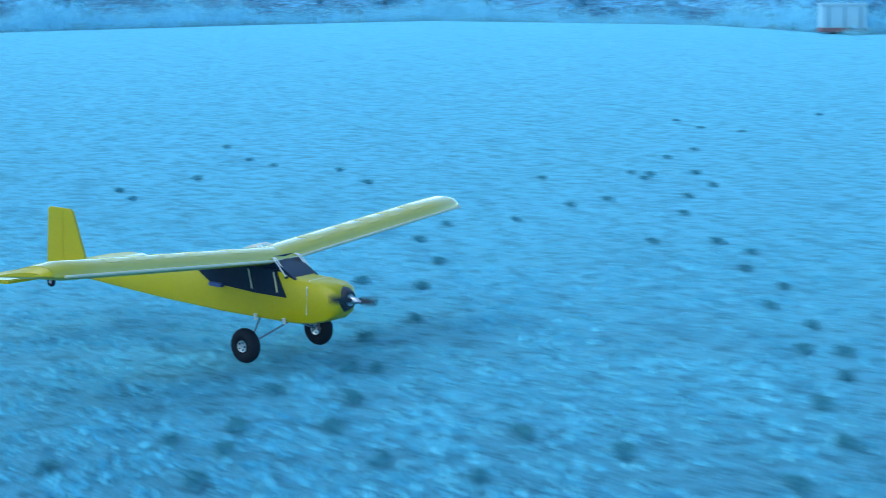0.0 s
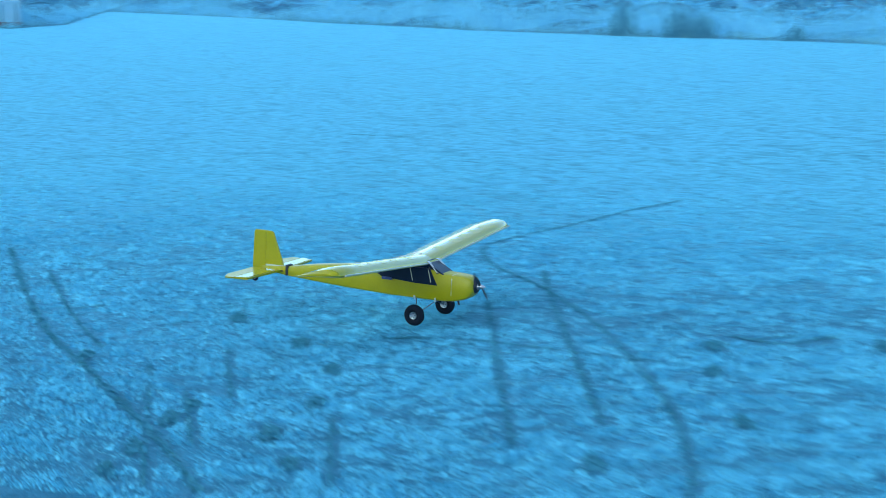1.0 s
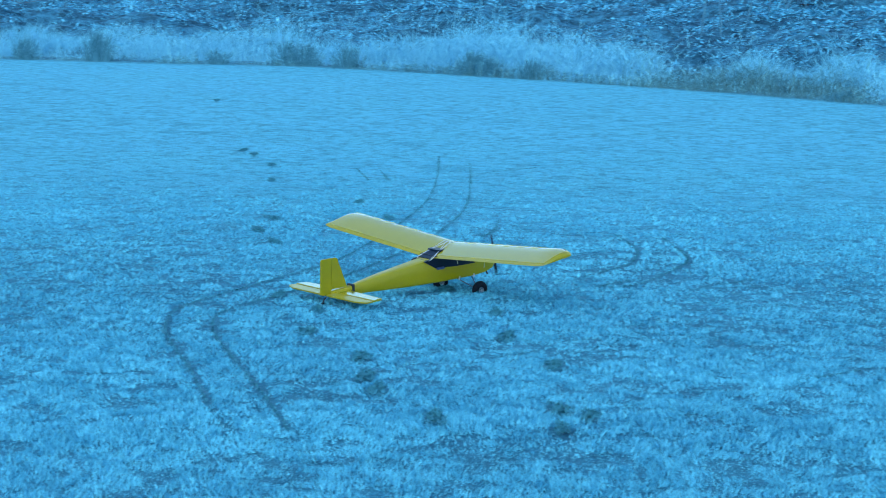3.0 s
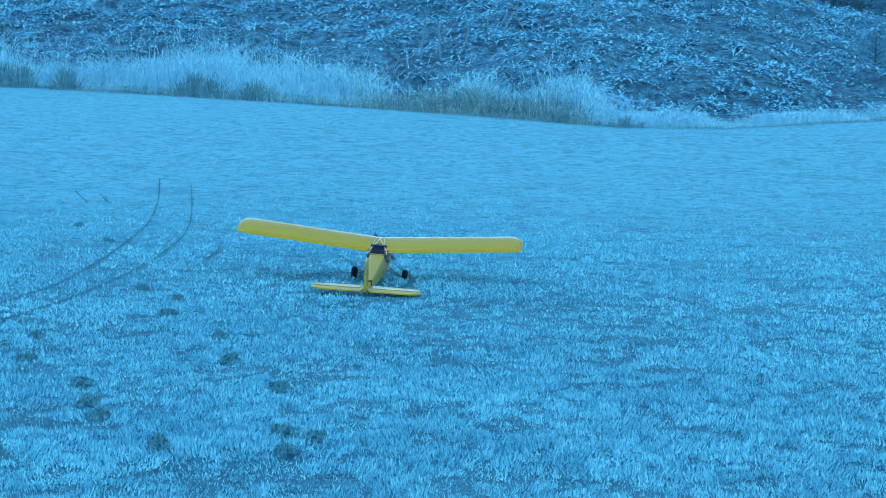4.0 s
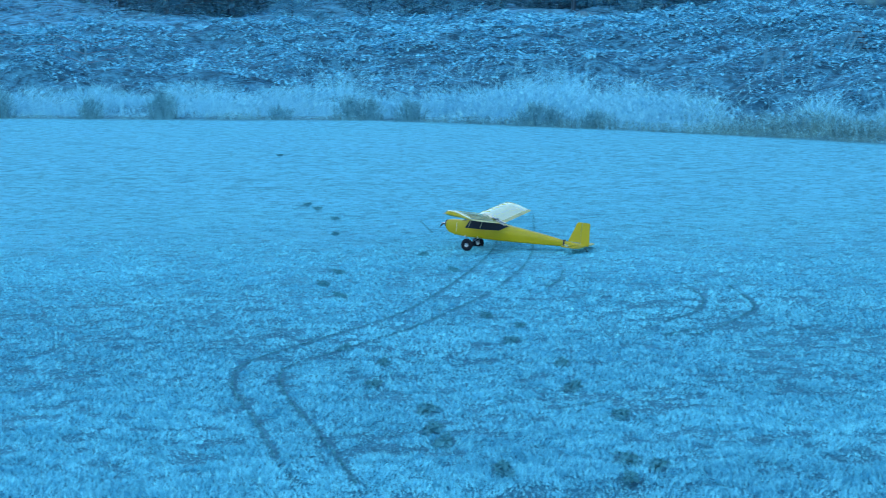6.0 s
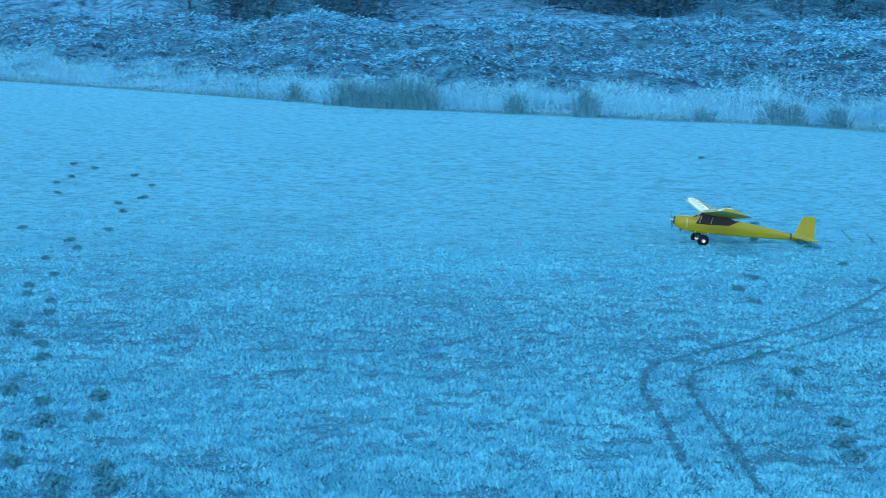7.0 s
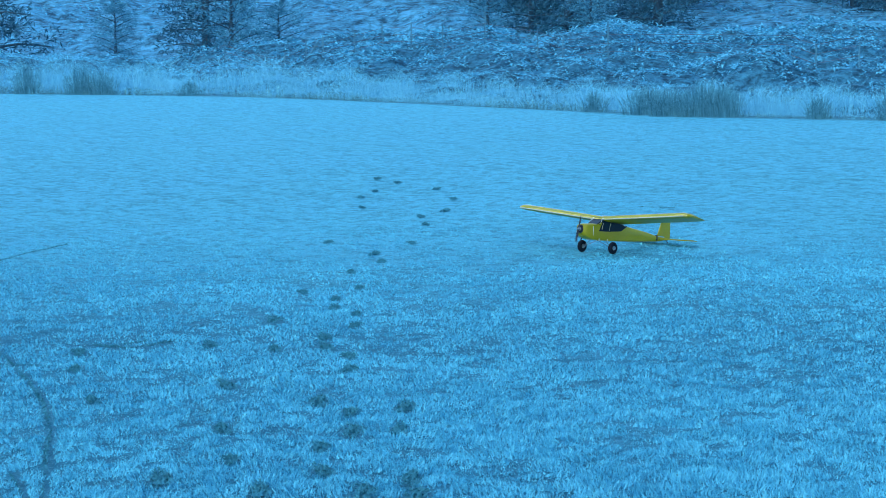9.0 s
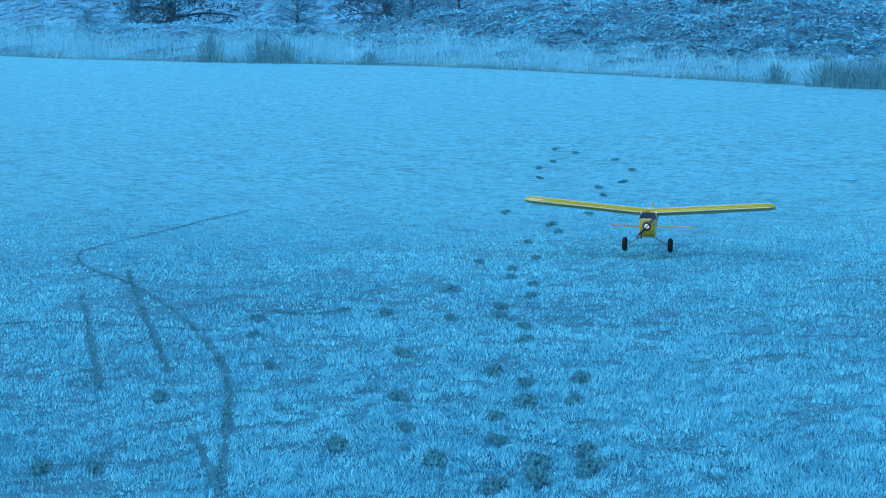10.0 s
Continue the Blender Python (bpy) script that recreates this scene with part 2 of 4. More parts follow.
def bumps(x, y):
    """Hummocks of the moor, the finest only on the near slope."""
    a = np.sin(x * 1.31 + 1.7 * np.sin(y * 0.83)) * np.sin(y * 1.17 + 1.3 * np.sin(x * 0.71 + 2))
    c = np.sin(x * 0.37 + 0.5) * np.sin(y * 0.41 + 1.1)
    near = 1 - smooth01((np.hypot(x, y) - 56) / 8)
    return 0.08 * a + 0.16 * c + 0.42 * (grain(x, y, 2.4, 9) - 0.5) + near * (0.34 * (grain(x, y, 0.7, 8) - 0.5) + 0.12 * (grain(x, y, 0.3, 10) - 0.5))


def height(x, y):
    x, y = np.asarray(x, dtype=float), np.asarray(y, dtype=float)
    r, az = np.hypot(x, y), np.degrees(np.arctan2(x, y))
    e = edge_r(az)
    crest_r = e + 26
    crest_z = 1.65 + crest_r * np.tan(np.radians(np.interp(az, CREST_AZ, CREST_EL)))
    k = (r - e) / 26
    z = crest_z * smooth01((k + 0.02) * 0.97) * np.clip(k * 4, 0, 1)
    past = np.clip(r - crest_r, 0, None)
    z = z - 1.0 * smooth01(past / 10) + np.clip(past - 12, 0, None) * 0.075
    # the lawn falls away gently from where one stands and rises again to its edge
    dip = np.where(r > 13.5, -0.14 * (1 - smooth01((r - 13.5) / 7.5)), np.minimum(0.04 * (10 - r), 0.16))
    z = z + dip * smooth01((az + 50) / 15) * smooth01((60 - az) / 20)
    return z + bumps(x, y) * smooth01((r - e) / 3) * (1 + 0.6 * smooth01(past / 40))


def build_ground():
    az = np.concatenate([np.linspace(-180, -88, 40, endpoint=False), np.linspace(-88, 18, 600, endpoint=False), np.linspace(18, 180, 70, endpoint=False)])
    r = np.concatenate([[0.5], np.linspace(2, 20, 26), np.linspace(20.25, 62, 260), np.linspace(62.4, 180, 150), [220, 300, 450, 800, 1500, 3000]])
    A, R = np.meshgrid(np.radians(az), r)
    x, y = R * np.sin(A), R * np.cos(A)
    z = np.where(R > 300, height(x / R * 300, y / R * 300) + (R - 300) * 0.02, height(x, y))
    n, m = len(az), len(r)
    verts = np.stack([x, y, z], -1).reshape(-1, 3)
    i = np.arange(m - 1)[:, None] * n + np.arange(n)[None, :]
    j = np.arange(m - 1)[:, None] * n + (np.arange(n)[None, :] + 1) % n
    quads = np.stack([i, i + n, j + n, j], -1).reshape(-1, 4)
    me = bpy.data.meshes.new("ground")
    verts = np.vstack([verts, [[0, 0, 0]]])
    faces = quads.tolist() + [[len(verts) - 1, k, (k + 1) % n] for k in range(n)]
    me.from_pydata(verts.tolist(), [], faces)
    rr, aa = np.hypot(verts[:, 0], verts[:, 1]), np.degrees(np.arctan2(verts[:, 0], verts[:, 1]))
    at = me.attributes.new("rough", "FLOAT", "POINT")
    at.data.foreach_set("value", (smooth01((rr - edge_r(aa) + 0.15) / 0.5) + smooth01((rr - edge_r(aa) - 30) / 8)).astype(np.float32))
    # 0 near, where the ground colour holds blade shade; 1 on the pale far lawn
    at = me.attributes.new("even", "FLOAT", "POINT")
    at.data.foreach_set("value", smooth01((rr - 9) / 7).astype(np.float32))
    me.materials.append(M["ground"])
    me.shade_smooth()
    return tagged(new("ground", me), "frosted mown lawn running up to rough frosted moorland", "ground", kind="structure")


ground = build_ground()

# ---------------------------------------------------------------- footprints and wheel tracks trodden into the frost
TRAIL_FAR = [
    (-9.92, 15.67), (-9.59, 15.49), (-9.44, 14.87), (-9.32, 14.45), (-8.96, 13.90), (-9.02, 15.22), (-8.54, 14.69), (-8.22, 14.01),
    (-8.22, 13.62), (-7.95, 13.24), (-7.51, 12.31), (-8.10, 12.10), (-7.46, 11.73), (-7.19, 11.39), (-6.99, 10.70), (-6.59, 9.57),
    (-6.42, 9.91), (-6.21, 9.34), (-5.98, 8.98), (-5.71, 8.78), (-5.45, 8.37), (-5.98, 8.41), (-5.34, 7.93), (-5.14, 7.64),
    (-5.32, 7.48), (-4.86, 7.41), (-4.64, 7.07), (-5.70, 7.49), (-4.87, 6.51), (-4.28, 6.30), (-4.03, 6.14), (-3.81, 5.82),
    (-3.90, 6.33), (-3.67, 5.91), (-4.28, 5.68), (-3.90, 5.22), (-3.74, 5.51), (-3.50, 5.17), (-3.97, 4.94), (-3.18, 5.18),
    (-3.05, 4.99), (-3.22, 4.97), (-3.11, 4.80), (-3.51, 4.84), (-5.85, 6.70), (-6.17, 7.10), (-4.71, 4.58), (-4.91, 4.53),
    (-5.27, 5.48), (-5.24, 6.10), (-3.18, 4.67),
]
TRAIL_NEAR = [
    (-2.72, 11.87), (-2.65, 11.19), (-2.42, 10.61), (-1.68, 8.18), (-1.60, 7.58), (-1.29, 7.05), (-1.20, 6.67), (-1.12, 6.43),
    (-0.86, 6.01), (-0.58, 7.04), (-0.49, 6.22), (-0.46, 5.94), (-0.93, 8.26), (-0.82, 7.63), (-1.24, 8.92), (-1.27, 9.45),
    (-1.49, 9.82), (-1.94, 8.59), (-3.84, 15.69), (-3.70, 15.47), (-3.43, 14.91), (-3.24, 14.09), (-2.03, 12.05), (-2.40, 13.04),
    (-4.98, 19.25), (-0.39, 6.15),
]
TRAIL_WEST = [
    (-19.21, 9.52), (-18.83, 9.59), (-17.78, 8.66), (-16.73, 7.72), (-17.43, 8.30), (-16.62, 8.01), (-16.08, 7.79), (-15.70, 7.45),
    (-15.16, 7.13), (-15.73, 7.08), (-16.66, 7.22), (-15.20, 6.42), (-15.17, 6.12), (-14.79, 5.86), (-14.26, 5.71), (-13.78, 5.46),
    (-13.25, 5.23), (-13.95, 5.33), (-16.77, 6.40), (-17.38, 6.48), (-18.07, 6.24), (-17.73, 6.26), (-18.89, 6.36), (-14.06, 6.77),
    (-13.74, 6.55), (-13.37, 6.46), (-13.07, 6.23), (-12.75, 6.16), (-12.46, 5.95), (-12.39, 6.02), (-12.13, 5.85), (-11.89, 5.63),
    (-11.56, 5.47), (-11.66, 5.03), (-14.44, 6.60), (-14.36, 6.81), (-12.66, 4.83), (-12.62, 4.88), (-13.02, 5.00), (-12.47, 4.58),
    (-12.34, 4.72), (-12.15, 4.40), (-12.08, 4.24), (-11.97, 4.32), (-11.75, 4.20), (-11.58, 4.69), (-11.77, 4.57), (-12.08, 4.58),
    (-11.95, 3.97), (-11.31, 5.20), (-16.82, 5.27), (-17.23, 5.73), (-16.47, 5.24), (-11.88, 4.92), (-16.47, 7.65), (-19.99, 10.89),
    (-19.85, 9.70), (-16.65, 7.78), (-15.59, 6.84),
]
TRAIL_MID = [
    (-7.74, 5.43), (-6.69, 5.06), (-7.95, 6.29), (-6.90, 5.90), (-7.36, 6.13), (-6.54, 5.53), (-6.31, 5.16), (-6.46, 4.77),
    (-6.30, 4.56), (-5.98, 4.97), (-6.80, 5.22),
]
PRINTS = TRAIL_FAR + TRAIL_NEAR + TRAIL_WEST + TRAIL_MID
rng = np.random.default_rng(5)
CELL = 0.02
worn = np.zeros((1600, 1250), dtype=bool)     # cells of the lawn, from (-26, 0), where the frosted grass is trodden down


def wear(x, y):
    i, j = math.floor((x + 26) / CELL), math.floor(y / CELL)
    if 0 <= i < 1600 and 0 <= j < 1250:
        worn[i, j] = True


def flat_blades(x, y, z, size, r):
    """Bruised dark blades bent every way."""
    n = len(x)
    a = r.uniform(0, 2 * math.pi, n)
    ln, wd = size * r.uniform(0.6, 1.5, n), size * r.uniform(0.25, 0.5, n)
    d = np.stack([np.cos(a) * ln, np.sin(a) * ln, r.uniform(0.2, 1.15, n) * size], -1)
    s = np.stack([-np.sin(a) * wd, np.cos(a) * wd, 0 * a], -1)
    p = np.stack([x, y, z], -1)
    return np.stack([p - s, p + s, p + d], 1).reshape(-1, 3)


def print_mesh(k):
    """A boot print, or its sole alone: dark bruised blades in a ragged outline."""
    r = np.random.default_rng(40 + k)
    n = 280
    q, s = r.uniform(0, 2 * math.pi, n), r.random(n) ** 0.55
    edge = 1 + 0.22 * np.sin(q * 3 + k) + 0.15 * np.sin(q * 5 + 2 * k)
    x, y = 0.031 * s * edge * np.cos(q), 0.100 * s * edge * np.sin(q)
    return tri_mesh("footprint", flat_blades(x, y, 0 * x, 0.0105, r), M["trodden"])


print_meshes = [print_mesh(k) for k in range(5)]
for i, (x, y) in enumerate(PRINTS):
    ob = new("footprint", print_meshes[i % 5])
    turn = -math.atan2(x, y) + rng.normal(0, 0.1)
    size = rng.uniform(0.78, 1.12) * (0.62 if x < -10 else 1)
    ob.matrix_basis = Matrix.Translation((x, y, float(height(x, y)) + 0.006)) @ Matrix.Rotation(turn, 4, "Z") @ Matrix.Diagonal((size, size, 1, 1))
    ob.parent = ground
    c, s = math.cos(turn), math.sin(turn)
    a, b = 0.033, 0.108
    for u in np.arange(-a, a + 0.01, 0.01):
        for v in np.arange(-b, b + 0.01, 0.01):
            if (u / a) ** 2 + (v / b) ** 2 < 1.1 and rng.random() < 0.8:
                px, py = u * size, v * size
                wear(x + px * c - py * s, y + px * s + py * c)


def wheel_track(width, pts):
    """A narrow rut along points on the lawn, of uneven width and with gaps."""
    P = [Vector((x, y, 0)) for x, y in pts]
    fine = []
    for i in range(len(P) - 1):
        a, b = P[max(i - 1, 0)], P[min(i + 2, len(P) - 1)]
        n = max(2, int((P[i + 1] - P[i]).length / 0.03))
        for k in range(n):
            t = k / n
            p0, p1, p2, p3 = a, P[i], P[i + 1], b
            fine.append(0.5 * ((2 * p1) + (p2 - p0) * t + (2 * p0 - 5 * p1 + 4 * p2 - p3) * t * t + (3 * p1 - p0 - 3 * p2 + p3) * t ** 3))
    fine.append(P[-1])
    xs, ys = [], []
    for i, p in enumerate(fine):
        d = (fine[min(i + 1, len(fine) - 1)] - fine[max(i - 1, 0)])
        d = d.normalized() if d.length > 1e-6 else Vector((0, 1, 0))
        side = Vector((-d.y, d.x, 0))
        w = max(0.006, width * (0.30 + 0.3 * noise.noise((p.x * 6, p.y * 6, 3.3))))
        full = noise.noise((p.x * 3.5, p.y * 3.5, 9.1)) * 0.9 + 0.72      # how thoroughly it is pressed here
        for k in range(int(max(0, min(1, full)) * (6 + width * 210))):
            q = p + side * w * rng.normal(0, 0.36) + d * rng.uniform(-0.02, 0.02)
            xs.append(q.x)
            ys.append(q.y)
            if rng.random() < 0.8:
                wear(q.x, q.y)
                wear(q.x + side.x * 0.012, q.y + side.y * 0.012)
    if xs:
        x, y = np.array(xs), np.array(ys)
        ob = new("wheel_track", tri_mesh("wheel_track", flat_blades(x, y, height(x, y) + 0.003, 0.0072 + 0.05 * width, rng), M["trodden"]))
        ob.parent = ground


wheel_track(0.045, [(-9.58, 10.95), (-9.41, 10.28), (-9.05, 9.29), (-8.88, 8.77), (-8.71, 8.41), (-8.29, 8.04), (-7.76, 7.78), (-7.36, 7.54), (-6.82, 7.18), (-6.16, 6.66), (-5.56, 6.14), (-5.09, 5.67), (-4.74, 5.26), (-4.38, 4.84), (-3.98, 4.37)])
wheel_track(0.045, [(-7.95, 8.06), (-7.63, 7.74), (-6.75, 6.93), (-6.13, 6.36), (-5.61, 5.88)])
wheel_track(0.036, [(-7.48, 7.23), (-6.76, 6.56), (-6.11, 5.96), (-5.60, 5.49)])
wheel_track(0.036, [(-4.66, 4.99), (-4.27, 4.64), (-4.01, 4.40)])
wheel_track(0.018, [(-2.25, 15.71), (-2.10, 14.59), (-2.00, 13.55), (-1.93, 12.22), (-1.91, 10.89), (-1.94, 9.89), (-2.05, 9.25), (-2.17, 8.69), (-2.25, 8.27), (-2.26, 7.99), (-2.20, 7.67), (-2.09, 7.33), (-1.83, 6.69), (-1.63, 6.15), (-1.48, 5.77)])
wheel_track(0.018, [(-1.96, 15.39), (-1.78, 14.00), (-1.65, 12.64), (-1.62, 11.47), (-1.63, 10.80), (-1.69, 10.12), (-1.78, 9.31), (-1.93, 8.65), (-2.04, 8.18), (-2.05, 7.88), (-1.94, 7.46), (-1.75, 6.97), (-1.53, 6.43), (-1.37, 6.02), (-1.28, 5.78)])
wheel_track(0.024, [(-0.60, 11.47), (-0.47, 10.90), (-0.44, 10.50), (-0.47, 10.13), (-0.59, 9.74), (-0.66, 9.56)])
wheel_track(0.024, [(-0.33, 11.39), (-0.21, 10.77), (-0.17, 10.39), (-0.21, 10.07), (-0.38, 9.36), (-0.56, 9.20)])
wheel_track(0.020, [(-1.36, 12.11), (-1.32, 11.56), (-1.35, 11.17)])
wheel_track(0.025, [(-0.12, 9.25), (0.05, 9.36), (0.21, 9.43)])
wheel_track(0.018, [(0.31, 6.99), (0.42, 7.11), (0.55, 7.28)])
wheel_track(0.018, [(-0.83, 7.15), (-0.75, 7.22), (-0.68, 7.33)])
wheel_track(0.020, [(-2.76, 14.88), (-2.56, 14.27)])
wheel_track(0.020, [(-2.56, 14.79), (-2.43, 14.34)])
wheel_track(0.045, [(-6.24, 7.32), (-6.08, 7.30), (-5.99, 7.31), (-5.99, 7.53)])
wheel_track(0.040, [(-6.86, 14.85), (-6.71, 14.84), (-6.59, 14.90)])
wheel_track(0.040, [(-7.20, 6.42), (-6.94, 6.61), (-6.12, 6.74)])
wheel_track(0.070, [(-10.35, 6.69), (-9.11, 6.02), (-8.24, 5.59), (-7.59, 5.33), (-7.04, 5.10), (-6.57, 4.91), (-6.24, 4.76), (-5.94, 4.62)])
wheel_track(0.036, [(-9.58, 6.43), (-8.61, 5.92), (-7.85, 5.57)])
wheel_track(0.060, [(-10.24, 5.81), (-9.88, 5.62), (-9.46, 5.38), (-9.06, 5.15), (-8.74, 4.97)])
wheel_track(0.035, [(-6.95, 5.31), (-6.40, 4.93)])
wheel_track(0.035, [(-6.35, 5.44), (-5.73, 4.91)])
wheel_track(0.035, [(-7.42, 5.49), (-6.10, 4.55)])
wheel_track(0.035, [(-7.47, 5.87), (-6.81, 5.39)])
wheel_track(0.036, [(-7.18, 6.27), (-7.30, 6.16)])
wheel_track(0.036, [(-6.69, 5.75), (-6.61, 5.83)])
wheel_track(0.036, [(-6.15, 5.62), (-6.08, 5.65)])
wheel_track(0.036, [(-6.17, 5.32), (-6.09, 5.37)])
wheel_track(0.036, [(-6.15, 7.32), (-6.10, 7.50)])
wheel_track(0.040, [(-8.62, 5.93), (-8.60, 6.07)])
wheel_track(0.040, [(-8.98, 5.24), (-8.85, 5.43)])
wheel_track(0.036, [(-9.47, 5.19), (-9.52, 5.14)])
wheel_track(0.036, [(-6.26, 7.32), (-6.03, 7.30), (-5.97, 7.54)])
wheel_track(0.018, [(-11.06, 12.10), (-10.87, 12.13)])
wheel_track(0.018, [(-6.88, 14.84), (-6.59, 14.90)])
wheel_track(0.018, [(-1.19, 14.86), (-0.95, 14.74), (-0.79, 14.87), (-0.61, 14.65)])
wheel_track(0.025, [(-1.80, 14.84), (-1.65, 15.02), (-1.44, 15.26)])
wheel_track(0.025, [(-0.56, 9.24), (-0.43, 9.47)])
wheel_track(0.018, [(-0.09, 9.32), (0.16, 9.68)])
wheel_track(0.018, [(-6.98, 6.22), (-6.92, 6.48), (-6.89, 6.64)])
wheel_track(0.018, [(-3.98, 5.53), (-3.84, 5.57)])
wheel_track(0.040, [(-13.89, 11.98), (-13.68, 12.04)])
wheel_track(0.040, [(-13.48, 12.10), (-13.37, 12.15)])


# ---------------------------------------------------------------- frosted grass
def blades(x, y, z, length, width, lean, segs=1, az=None):
    """Tapered blades at x, y, z as triangles; lean is the sideways reach of the tip."""
    n = len(x)
    a = rng.uniform(0, 2 * math.pi, n) if az is None else az
    b = rng.uniform(0, 2 * math.pi, n)
    dx, dy = np.cos(a) * width / 2, np.sin(a) * width / 2
    tx, ty = np.cos(b) * lean, np.sin(b) * lean
    base = np.stack([x, y, z], -1)
    d = np.stack([dx, dy, 0 * dx], -1)
    if segs == 1:
        tip = base + np.stack([tx, ty, length], -1)
        return np.stack([base - d, base + d, tip], 1).reshape(-1, 3)
    mid = base + np.stack([tx * 0.35, ty * 0.35, length * 0.68], -1)
    tip = base + np.stack([tx, ty, length * 0.93], -1)
    return np.stack([base - d, base + d, mid, mid - d * 0.7, mid + d * 0.7, tip], 1).reshape(-1, 3)


def lawn_grass():
    """Dense short blades in small leaning tufts, low where the frost is thin or the grass is trodden."""
    n = 1500000
    r = 4.5 * (26 / 4.5) ** rng.random(n)
    az = rng.uniform(np.interp(r, [7.5, 9.5], [-54, -82]), 14)
    x, y = r * np.sin(np.radians(az)), r * np.cos(np.radians(az))
    tuft = 0.5 * grain(x, y, 0.03) + 0.35 * grain(x, y, 0.09, 1) + 0.15 * grain(x, y, 0.5, 2)
    thin = smooth01((0.45 * grain(x, y, 0.065, 3) + 0.4 * grain(x, y, 0.17, 4) + 0.15 * grain(x, y, 0.8, 7) - 0.55) / 0.09)
    i, j = np.clip(((x + 26) / CELL).astype(int), 0, 1599), np.clip((y / CELL).astype(int), 0, 1249)
    flat = worn[i, j]
    keep = (r < edge_r(az) - 0.1) & (rng.random(n) > 0.6 * thin) & (rng.random(n) > smooth01((r - 11.5) / 9)) & ~(flat & (rng.random(n) < 0.8))
    x, y, r, tuft, thin, flat = x[keep], y[keep], r[keep], tuft[keep], thin[keep], flat[keep]
    k = len(x)
    length = (0.010 + 0.011 * smooth01((tuft - 0.28) / 0.45)) * (1 - 0.45 * thin) * rng.uniform(0.65, 1.25, k) * np.where(flat, 0.3, 1) * (1 - 0.7 * smooth01((r - 11.5) / 8))
    w = np.clip(0.00085 * r, 0.0048, 0.0100) * rng.uniform(0.7, 1.3, k) / 2
    a = rng.uniform(0, 2 * math.pi, k)
    b = 9 * grain(x, y, 0.09, 5) + rng.normal(0, 0.9, k)
    lean = length * rng.uniform(0.1, 0.85, k)
    base = np.stack([x, y, height(x, y) - 0.002], -1)
    d = np.stack([np.cos(a) * w, np.sin(a) * w, 0 * w], -1)
    tip = base + np.stack([np.cos(b) * lean, np.sin(b) * lean, length], -1)
    v = np.stack([base - d, base + d, tip], 1).reshape(-1, 3)
    tagged(new("lawn_grass", tri_mesh("lawn_grass", v, M["blade"])), "short mown grass blades white with frost", "grass", kind="stuff")


lawn_grass()


def edge_grass():
    """The belt of tall frosted grass along the lawn's edge, and its dry tan stretch."""
    n = 165000
    az = rng.uniform(-84, 16, n)
    k = rng.random(n) ** 1.3
    depth = np.interp(az, [-84, -56, -44, -36, -20, -2, 4, 6, 16], [2.6, 2.6, 3.8, 3.4, 2.7, 2.1, 2.0, 1.1, 1.1])
    tall = np.interp(az, [-84, -56, -47, -40, -30, -18, -8, -1, 3.6, 4.8, 16], [0.55, 0.55, 0.64, 0.58, 0.46, 0.42, 0.40, 0.44, 0.46, 0.20, 0.20])
    r = edge_r(az) + 0.05 + depth * k + rng.normal(0, 0.06, n)
    x, y = r * np.sin(np.radians(az)), r * np.cos(np.radians(az))
    clump = smooth01((0.6 * grain(x, y, 0.45, 6) + 0.4 * grain(x, y, 1.6, 7) - 0.2) / 0.6)
    length = tall * (0.34 + 0.66 * smooth01(k * 2.2)) * (0.30 + 0.75 * clump) * rng.uniform(0.5, 1.1, n)
    width = rng.uniform(0.006, 0.014, n)
    lean = length * rng.uniform(0.1, 0.75, n)
    dry = (rng.random(n) < smooth01((az + 3.5) / 2.5) * smooth01((4.6 - az) / 1.2) * 0.85) & (k < 0.42 + 0.2 * rng.random(n))
    # most blades along the belt's front foot take the darker material too
    dry |= (k < 0.08) & (rng.random(n) < 0.75)
    for sel, mat, nm, lab in ((~dry, "reed", "edge_grass", "tall frosted grass along the lawn edge"), (dry, "tan_reed", "dry_grass", "dry tan grass at the foot of the frosted belt")):
        v = blades(x[sel], y[sel], height(x[sel], y[sel]) - 0.03, length[sel], width[sel], lean[sel], segs=2)
        tagged(new(nm, tri_mesh(nm, v, M[mat])), lab, "grass", kind="stuff")
    # seed stalks standing above the belt
    m = 1100
    az = np.concatenate([rng.uniform(-50, -36, m // 2), rng.uniform(-14, 4, m // 2)])
    r = edge_r(az) + rng.uniform(0.8, 2.8, m)
    x, y = r * np.sin(np.radians(az)), r * np.cos(np.radians(az))
    ln = rng.uniform(0.40, 0.74, m)
    v = blades(x, y, height(x, y), ln, np.full(m, 0.010), ln * rng.uniform(0.05, 0.5, m), segs=2)
    tagged(new("seed_stalks", tri_mesh("seed_stalks", v, M["reed"])), "thin frosted seed stalks above the grass belt", "grass", kind="stuff")


edge_grass()


